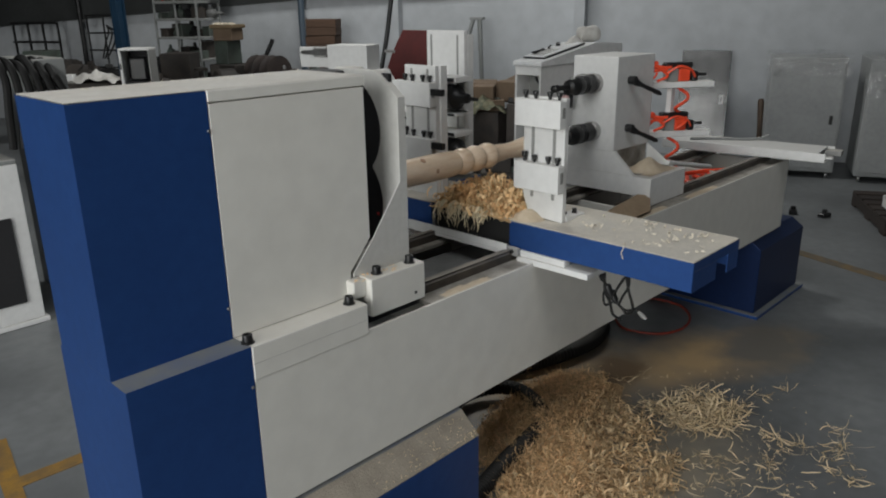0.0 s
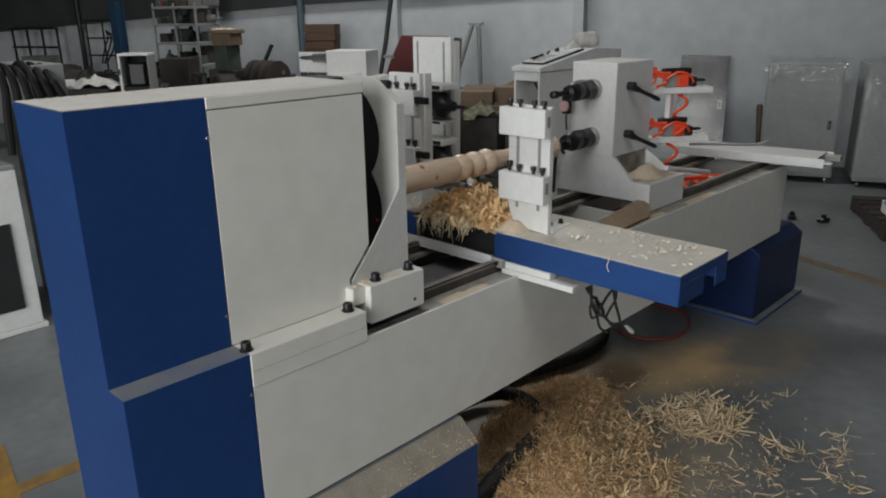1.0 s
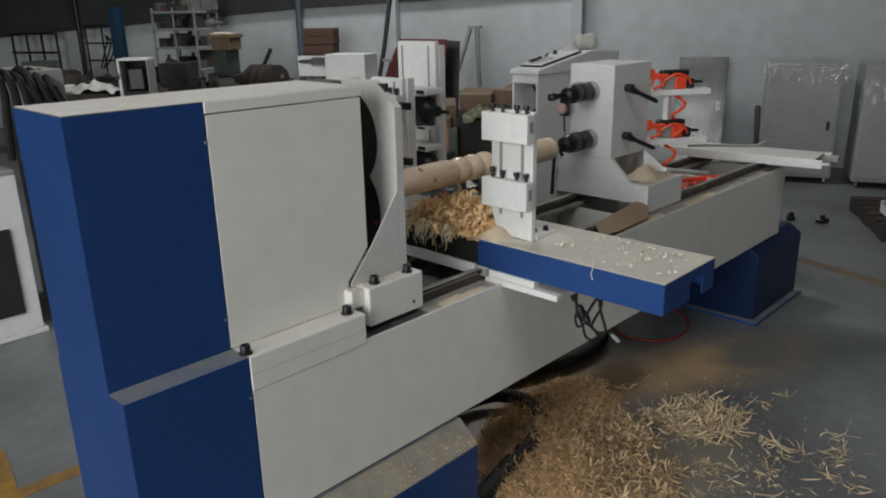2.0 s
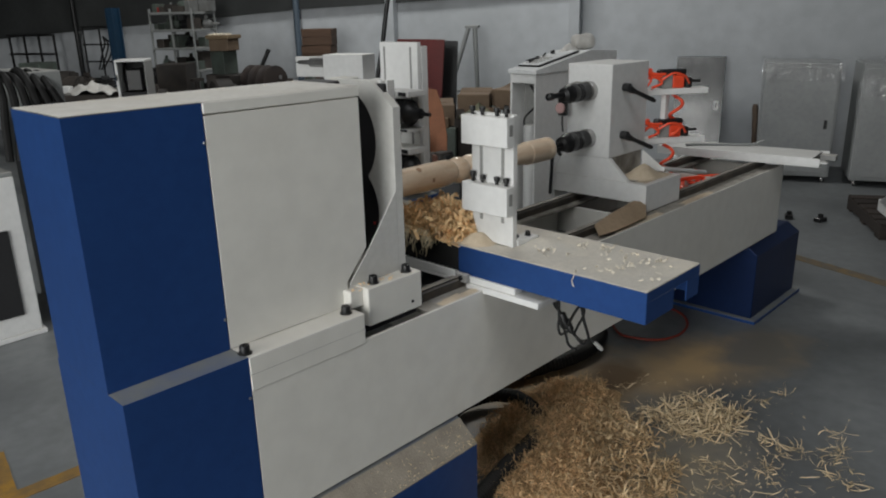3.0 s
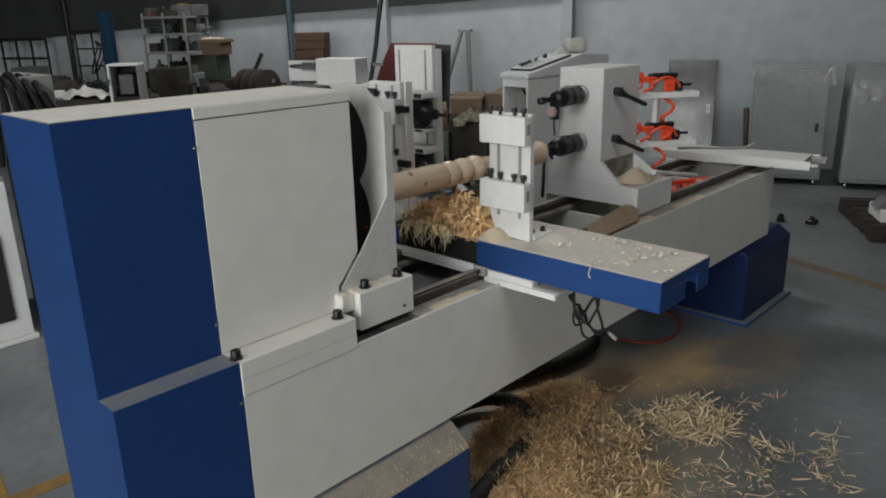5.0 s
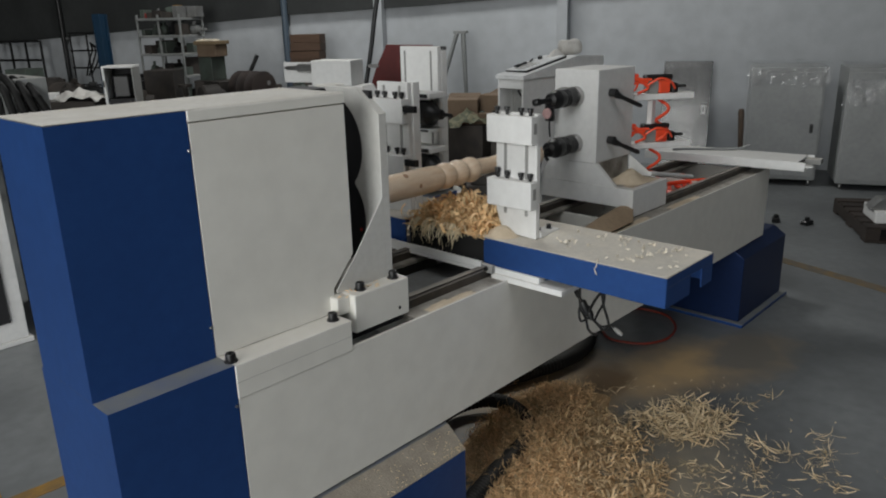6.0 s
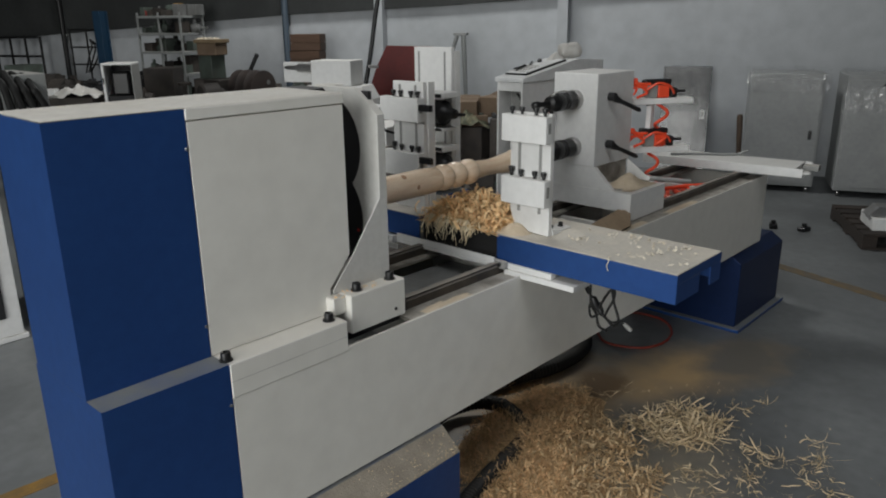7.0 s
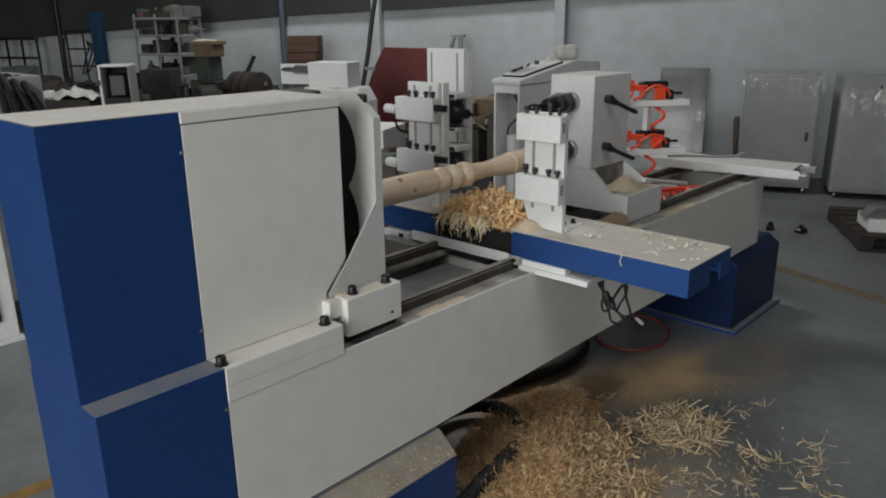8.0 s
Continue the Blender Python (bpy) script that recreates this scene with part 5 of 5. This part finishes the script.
grid_frame(-10.2, -9.32, 8.62, 0.42, 1.50, 3, 4, "black welded steel frame standing by the wall", 0.018)
frame_two = grid_frame(-8.75, -8.15, 8.62, 0.4, 1.60, 2, 5, "dark welded frame with curved bars by the wall", 0.013)
for k in range(3):
    part("curved_bar", tube([(-8.5 + 0.04 * k, 8.57, 1.0), (-8.40 + 0.08 * k, 8.56, 1.22), (-8.33 + 0.06 * k, 8.57, 1.36), (-8.36, 8.58, 1.46)], 0.011), BLACK, frame_two, smooth=True)


def blue_post():
    t = thing("steel_column", "dark blue steel post of a workshop hoist", "column", hall(-6.15, 6.5, 0, 8))
    part("flange", box(-0.04, 0.04, -0.07, -0.055, 0, 1.80, 0.002), COLUMN, t)
    part("flange", box(-0.04, 0.04, 0.055, 0.07, 0, 1.80, 0.002), COLUMN, t)
    part("web", box(-0.02, 0.02, -0.0545, 0.0545, 0, 1.80, 0), COLUMN, t)
    part("foot", box(-0.2, 0.2, -0.2, 0.2, -0.0, 0.015, 0.002), COLUMN, t)
    part("rib", box(-0.035, -0.025, -0.08, -0.0705, 0.02, 1.79, 0), COLUMN, t)


blue_post()


whole("wall_column", box(-1.74, -1.62, 8.72, 8.895, 0, 5.99, 0.003), WALLPAINT, "white painted square column on the hall wall", "column", HALL, kind="structure")


whole("wall_column", box(-4.03, -3.92, 8.76, 8.895, 0, 5.99, 0.003), WALLPAINT, "white painted square column on the hall wall", "column", HALL, kind="structure")


def wall_pipes():
    for u, w, mat, label in ((-5.31, 0.042, PIPE, "blue-grey painted pipe on the wall"), (-9.05, 0.035, BLACK, "dark pipe on the wall")):
        t = thing("wall_pipe", label, "pipe", HALL)
        part("pipe", rod((u, 8.80, 0), (u, 8.80, 5.9), w, 14), mat, t, smooth=True)
        for z in (0.6, 1.5, 2.6, 3.8):
            part("clip", box(u - w - 0.015, u + w + 0.015, 8.80, 8.84, z, z + 0.03, 0.002), STEEL, t)


wall_pipes()


def leaning_things():
    whole("black_pole", tube([(-3.62, 7.3, 0.0), (-3.58, 7.42, 0.8), (-3.50, 7.5, 1.35), (-3.44, 7.55, 1.8), (-3.30, 7.6, 2.5), (-3.15, 7.65, 3.2)], 0.025, 10), PLASTIC, "long black flexible pipe leaning upward", "pipe", HALL, smooth=True)
    whole("red_sheet", prism([(-0.34, 0.0), (0.30, 0.0), (0.35, 1.46), (-0.10, 1.47), (-0.20, 1.26), (-0.30, 0.95)], "y", 0, 0.012, 0.002), RED, "dark red painted steel sheet leaning on clutter", "steel sheet", hall(-2.78, 6.35, 0, 4, -8, 0))
    whole("dark_sheet", prism([(-0.22, 0), (0.27, 0), (0.29, 1.43), (-0.15, 1.45)], "y", 0, 0.012, 0.002), BLACK, "dark steel sheet leaning behind a red one", "steel sheet", hall(-2.72, 6.75, 0, 8, -8, 0))
    t = thing("steel_trestle", "grey steel A-frame trestle by the wall", "trestle", HALL)
    for a, b in (((-3.30, 8.3, 0), (-2.86, 8.5, 1.50)), ((-2.66, 8.3, 0), (-2.78, 8.5, 1.50)), ((-2.80, 8.75, 0), (-2.80, 8.54, 1.50))):
        part("leg", rod(a, b, 0.025, 10), RACK, t, smooth=True)
    part("head", box(-2.90, -2.74, 8.48, 8.56, 1.50, 1.53, 0.003), RACK, t)
    part("cross_bar", rod((-3.06, 8.40, 0.80), (-2.72, 8.40, 0.80), 0.015, 8), RACK, t)
    for a, b, r, mat, label in (((-4.98, 8.45, 0), (-4.86, 8.75, 1.45), 0.016, STEEL, "thin steel bar leaning on the wall"), ((-5.55, 7.9, 0.7), (-5.25, 8.0, 1.30), 0.025, BLACK, "black bar sticking out of a heap of parts")):
        whole("steel_bar", rod(a, b, r, 10), mat, label, "bar", HALL, smooth=True)


leaning_things()


def second_lathe():
    """Another machine of the same make, seen past the headstock."""
    t = thing("second_lathe", "white wood lathe standing behind, only its tailstock and bed seen", "lathe", HALL)
    part("head", box(-2.94, -2.60, 5.2, 5.42, 1.20, 1.388, 0.004), CLEAN_WHITE, t)
    part("neck", prism([(-3.02, 0.9), (-2.46, 0.9), (-2.46, 1.1), (-2.52, 1.1995), (-2.98, 1.1995)], "y", 5.2, 5.42, 0.003), CLEAN_WHITE, t)
    part("quill_sleeve", rod((-2.94, 5.31, 1.325), (-2.99, 5.31, 1.325), 0.045, 20), STEEL, t, smooth=True)
    part("quill", lathe([(0, 0.036), (0.12, 0.036), (0.13, 0.018), (0.22, 0.016), (0.25, 0.004)], (-2.99, 5.31, 1.325), (-4, 5.31, 1.325), 18), STEEL, t, smooth=True)
    part("tool_plate", box(-3.34, -3.02, 5.46, 5.48, 1.20, 1.36, 0.003), CLEAN_WHITE, t)
    part("bed", box(-3.35, -2.3, 5.15, 5.6, 0.45, 0.8995, 0.005), CLEAN_WHITE, t)
    part("bolt", rod((-2.50, 5.31, 1.34), (-2.42, 5.31, 1.34), 0.012, 10), STEEL, t)
    for u in (-3.3, -2.8):
        part("leg", box(u, u + 0.45, 5.15, 5.6, 0, 0.4495, 0.004), BLUE, t)
    # neighbouring machine at the near edge of the hall
    n = thing("neighbour_machine", "white machine cabinet with a dark open front", "machine")
    part("side_panel", box(0.05, 0.70, 2.80, 2.82, 0.03, 0.90, 0.004), CLEAN_WHITE, n)
    part("end_panel", box(0.68, 0.70, 2.8205, 3.4, 0.03, 0.90, 0.004), RACK, n)
    part("top", box(0.05, 0.70, 2.80, 3.4, 0.9005, 0.925, 0.004), RACK, n)
    part("foot", box(0.05, 0.72, 2.79, 3.4, 0.0, 0.0295, 0.004), CLEAN_WHITE, n)
    # black sheet on the panel, coloured as the shade of an opening
    part("dark_opening", box(0.10, 0.62, 2.786, 2.799, 0.14, 0.62, 0.003), DARK, n, "black sheet standing for the shaded opening")
    part("tower", box(0.93, 1.10, 3.0, 3.5, 0.0, 1.415, 0.004), RACK, n)
    part("tower", box(0.10, 0.62, 3.0, 3.5, 0.9255, 1.30, 0.004), GREY, n)
    for k in range(6):
        y = 2.79 - 0.012 * k
        q = 0.74 + 0.052 * k
        part("draped_hose", tube([(q - 0.02, 3.16, 1.36), (q, 3.06, 1.425 - 0.012 * (k % 3)), (q + 0.012, 2.965, 1.405 - 0.014 * k), (q + 0.03, 2.955, 1.30), (q + 0.02 + 0.012 * k, 2.965, 1.15), (q + 0.01, 2.97, 0.95)], 0.021), CABLE, n, "dark hoses draped over the machine", smooth=True)


second_lathe()


def white_frame_case():
    t = thing("open_case", "white open-fronted machine case with a dark inside", "case", hall(-5.56, 6.0, 0, 28))
    part("left_side", box(-0.15, -0.126, 0, 0.3, 0.0, 1.28, 0.003), CLEAN_WHITE, t)
    part("right_side", box(0.130, 0.142, 0, 0.3, 0.0, 1.28, 0.002), GREY, t)
    part("top", box(-0.15, 0.142, 0, 0.3, 1.2805, 1.30, 0.003), CLEAN_WHITE, t)
    # inside shade is put into a near-black back and base
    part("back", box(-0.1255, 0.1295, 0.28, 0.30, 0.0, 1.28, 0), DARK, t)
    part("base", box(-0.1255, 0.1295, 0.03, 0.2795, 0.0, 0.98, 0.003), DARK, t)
    part("inner_unit", box(-0.09, 0.08, 0.10, 0.26, 0.9805, 1.21, 0.02), PLASTIC, t)
    part("latch", box(-0.146, -0.132, -0.008, -0.0005, 1.10, 1.16, 0.002), PLASTIC, t)


white_frame_case()


def clutter_bench():
    """A low bench along the hall, heaped with machine parts."""
    t = thing("work_bench", "long low grey bench heaped with machine parts", "bench", HALL)
    part("bench_top", box(-8.6, -3.7, 7.05, 7.7, 0.74, 0.78, 0.004), RACK, t)
    for u in (-8.5, -7.3, -6.1, -4.9, -3.8):
        for v in (7.1, 7.65):
            part("leg", box(u - 0.025, u + 0.025, v - 0.025, v + 0.025, 0, 0.7395, 0.003), RACK, t)
    r = random.Random(5)
    small_box(hall(-5.44, 7.36, 1.06, -9), 0.20, 0.22, 0.26, GREEN, "parts_box", "dusty box of parts on the bench", "box", "bench stock")
    small_box(hall(-5.50, 7.35, 0.78, 12), 0.26, 0.24, 0.28, CASTING, "parts_box", "dusty box of parts on the bench", "box", "bench stock")
    tray_box = thing("cardboard_box", "open brown cardboard tray on top of a stack of boxes", "box", hall(-5.40, 7.32, 1.3205, 3), group="cardboard boxes")
    part("carton", box(-0.11, 0.13, -0.12, 0.12, 0, 0.13, 0.006), CARD, tray_box)
    part("rim", box(-0.135, 0.155, -0.14, 0.14, 0.1305, 0.172, 0.006), material("tan_card", (0.20, 0.145, 0.085), 0.85), tray_box, "paler tan rim")
    for k in range(7):
        part("small_block", box(-0.11 + 0.034 * k, -0.085 + 0.034 * k, -0.12 + 0.02 * (k % 3), 0.0, 0.1725, 0.186 + 0.006 * (k % 2), 0.003), PALE, tray_box)
    u = -8.4
    while u < -3.9:
        w = r.uniform(0.16, 0.36)
        if -5.25 < u < -4.66:
            u = -4.66
        kind = r.random()
        if kind < 0.55:
            motor(hall(u + w / 2, 7.32, 0.78, r.uniform(-60, 60)), r.uniform(0.09, 0.16), w * 0.9, r.choice((CASTING, GREEN, BLACK)))
        elif kind < 0.8:
            small_box(hall(u + w / 2, 7.32, 0.78, r.uniform(-20, 20)), w, 0.35, r.uniform(0.2, 0.42), r.choice((BLACK, CASTING, GREEN)), "parts_box", "dusty box of parts on the bench", "box", "bench stock")
        else:
            prof = [(0, 0.07), (0.03, 0.075), (0.03, 0.03), (0.2, 0.028), (0.2, 0.08), (0.23, 0.078)]
            whole("spindle_part", lathe(prof, (0, 0, 0), (0, 0, 1), 18), CASTING, "dark cast spindle part standing on the bench", "machine part", hall(u + w / 2, 7.3, 0.78), "bench stock", smooth=True)
        u += w + r.uniform(0.0, 0.05)
    # white castings and a pale hand rest nearer the camera
    for k, (uu, vv, z, w, h, mat) in enumerate(((-6.9, 6.6, 0.0, 0.26, 1.12, CLEAN_WHITE), (-6.6, 6.55, 0.0, 0.20, 1.0, BLACK), (-7.25, 6.8, 0.0, 0.24, 1.16, BLACK), (-6.2, 6.95, 0.0, 0.3, 1.0, GREEN), (-4.9, 6.6, 0.0, 0.26, 0.98, CASTING), (-4.5, 6.7, 0.0, 0.3, 0.94, CASTING), (-5.15, 6.9, 0.0, 0.24, 1.08, BLACK), (-7.6, 7.0, 0.0, 0.22, 1.1, CASTING))):
        m = thing("machine_casting", "unfinished machine casting standing on the floor" if mat is not CLEAN_WHITE else "white machine casting standing on the floor", "casting", hall(uu, vv, z, 10 * k), group="castings")
        part("pedestal", prism([(-w / 2, 0), (w / 2, 0), (w * 0.36, h * 0.72), (-w * 0.36, h * 0.72)], "y", -0.16, 0.16, 0.01), mat, m)
        part("head", lathe([(0, h * 0.10), (0.02, h * 0.12), (w * 0.8, h * 0.12), (w * 0.82, h * 0.07), (w * 1.1, h * 0.06)], (-w * 0.5, 0, h * 0.85), (1, 0, h * 0.85), 16), CASTING, m, smooth=True)


clutter_bench()


def covered_drum():
    t = thing("steel_drum", "dark brown steel drum lying on the bench", "drum", hall(-4.90, 7.32, 0.78, -14))
    part("shell", lathe([(0, 0.17), (0.008, 0.19), (0.02, 0.185), (0.12, 0.185), (0.13, 0.192), (0.14, 0.185), (0.25, 0.185), (0.26, 0.192), (0.27, 0.185), (0.37, 0.185), (0.382, 0.19), (0.39, 0.17)], (-0.195, 0, 0.192), (1, 0, 0.192), 28), material("rusty_drum_paint", (0.035, 0.024, 0.02), 0.75, colour2=(0.02, 0.015, 0.014), scale=7), t, smooth=True)
    part("bung", rod((0.195, 0.06, 0.25), (0.205, 0.06, 0.25), 0.025, 12), STEEL, t, smooth=True)


covered_drum()


def pale_heap():
    """Packed goods under plastic beyond the drive cover."""
    small_box(hall(-6.05, 5.9, 0, 12), 0.62, 0.36, 0.98, CASTING, "packing_case", "dark packing case with sheeting on top", "case")
    whole("plastic_sheeting", mound(0, 0, 0.26, 0.17, 0.14, 0, 12, 0.3, random.Random(9), 26, 0.003), CLOTH, "crumpled pale plastic sheeting on a packing case", "sheeting", hall(-5.95, 5.88, 0.981), "packing waste", smooth=True)
    small_box(hall(-6.27, 5.85, 0.981, 20), 0.09, 0.09, 0.07, CLEAN_WHITE, "white_carton", "small white carton on a packing case", "carton")
    motor(hall(-6.2, 6.01, 0.981, 30), 0.05, 0.16)


pale_heap()


def box_pile():
    """Cardboard, sheeting and offcuts behind the carriage."""
    r = random.Random(21)
    spots = [(-2.35, 6.0, 0.0, 0.42, 0.75, 14), (-1.95, 6.1, 0.0, 0.40, 0.82, -9), (-1.58, 6.2, 0.0, 0.36, 0.88, 6), (-2.0, 6.08, 0.8225, 0.27, 0.20, 12), (-1.72, 6.2, 0.8825, 0.26, 0.17, -14), (-2.3, 6.02, 0.7525, 0.26, 0.18, 22), (-2.7, 5.9, 0.0, 0.36, 0.5, 5), (-1.2, 5.9, 0.0, 0.4, 0.6, 9), (-2.1, 5.5, 0.0, 0.44, 0.36, -16), (-1.6, 5.55, 0.0, 0.40, 0.44, 20)]
    for u, v, z, w, h, a in spots:
        if z == 0.0:
            small_box(hall(u, v, z, a), w, w * 0.8, h, r.choice((CASTING, GREEN, BLACK, CASTING)), "scrap_case", "dark case of machine scrap", "scrap", "scrap cases")
            continue
        t = small_box(hall(u, v, z, a), w, w * 0.8, h, CARD, "cardboard_box", "worn brown cardboard box in a pile", "box", "cardboard boxes")
        part("flap", box(-w / 2, w / 2, -0.01, 0.13, 0, 0.004, 0), CARD, t).matrix_local = pose(0, w * 0.4, h, 9, 0, 0)
    whole("orange_board", prism([(-0.04, 0), (0.08, 0), (0.08, 0.80), (0.05, 1.0), (0.0, 1.14), (-0.07, 1.15), (-0.05, 0.8)], "y", 0, 0.01, 0.002), material("orange_brown_board", (0.31, 0.12, 0.055), 0.7, colour2=(0.22, 0.085, 0.04), scale=5), "orange-brown board leaning on a pile of boxes", "board", hall(-2.0, 5.12, 0.0, 10, -6, 0))
    for u, v, h, mat in ((-2.12, 4.93, 0.70, CASTING), (-1.86, 4.98, 0.62, BLACK)):
        small_box(hall(u, v, 0.0, 9), 0.24, 0.16, h, mat, "scrap_case", "dark case of machine scrap", "scrap", "scrap cases")
    for u, v, z, rx, ry in ((-2.05, 5.35, 0.361, 0.24, 0.18), (-2.5, 5.2, 0.0, 0.3, 0.25)):
        whole("plastic_sheeting", mound(0, 0, rx, ry, 0.10, 0, r.uniform(0, 90), 0.5, r, 30, 0.003), CLOTH, "crumpled pale plastic sheeting on the boxes", "sheeting", hall(u, v, z), "packing waste", smooth=True)
    rusty = material("red_brown_scrap", (0.13, 0.055, 0.035), 0.8, colour2=(0.08, 0.035, 0.025), scale=9)
    camo = material("olive_tarpaulin", (0.20, 0.19, 0.12), 0.85, colour2=(0.10, 0.105, 0.07), scale=22, edges=(0.45, 0.55))
    for u, v, h, w in ((-2.35, 6.0, 0.75, 0.42), (-1.95, 6.1, 0.82, 0.40), (-1.58, 6.2, 0.88, 0.36), (-1.2, 5.9, 0.60, 0.40), (-2.1, 5.5, 0.36, 0.44), (-1.6, 5.55, 0.44, 0.40), (-2.7, 5.9, 0.5, 0.36), (-2.12, 4.93, 0.70, 0.2), (-1.86, 4.98, 0.62, 0.2)):
        for n in range(6):
            m = hall(u + r.uniform(-0.36, 0.36) * w, v - 0.08 * w + r.uniform(-0.26, 0.16) * w, h + 0.001, r.uniform(0, 180))
            mat = r.choice((CASTING, CARD, rusty, GREEN, CASTING, BLACK))
            small_box(m, r.uniform(0.06, 0.17), r.uniform(0.03, 0.09), r.uniform(0.03, 0.12), mat, "scrap_block", "small dark offcut lying on a scrap case", "scrap", "scrap")
    small_box(hall(-1.62, 5.43, 0.5605, 12), 0.16, 0.08, 0.06, CLEAN_WHITE, "white_carton", "small white carton lying in the scrap", "carton")
    small_box(hall(-1.62, 5.45, 0.4405, 4), 0.2, 0.14, 0.12, CASTING, "scrap_block", "dark offcut under a white carton", "scrap", "scrap")
    whole("tarpaulin", mound(0, 0, 0.17, 0.12, 0.15, 0, 30, 0.4, random.Random(12), 30, 0.003), camo, "crumpled olive tarpaulin thrown over scrap", "tarpaulin", hall(-1.92, 5.95, 0.8205), "packing waste", smooth=True)
    for k in range(9):
        u, v = r.uniform(-2.6, -1.2), r.uniform(4.9, 5.4)
        small_box(hall(u, v, 0.0, r.uniform(0, 90)), r.uniform(0.15, 0.35), r.uniform(0.1, 0.2), r.uniform(0.08, 0.34), r.choice((CASTING, CARD, GREEN, CLEAN_WHITE)), "scrap_block", "scrap block lying beside the boxes", "scrap", "scrap")


box_pile()

part("hanging_curl", tube([(1.19, -0.398, 0.957), (1.175, -0.402, 0.962), (1.168, -0.404, 0.945), (1.1675, -0.399, 0.932), (1.1685, -0.406, 0.915)], 0.0014, 6), PALE, carriage, "single pale curl over the table edge", smooth=True)


# ---- what moves ----
SLIDE = [(0, 0.249), (0.5, 0.205), (1, 0.171), (1.5, 0.126), (1.7, 0.113), (2.8, 0.020), (3, 0.002), (3.3, -0.003), (3.5, 0.0), (4, 0.050), (4.5, 0.097),
         (4.7, 0.113), (5.8, 0.184), (6, 0.197), (6.5, 0.236), (7, 0.286), (7.5, 0.337), (8, 0.389)]


def motions():
    for ob in (carriage, shavings_heap):
        walk(ob, [(t, pose(dx, 0, 0)) for t, dx in SLIDE])


motions()
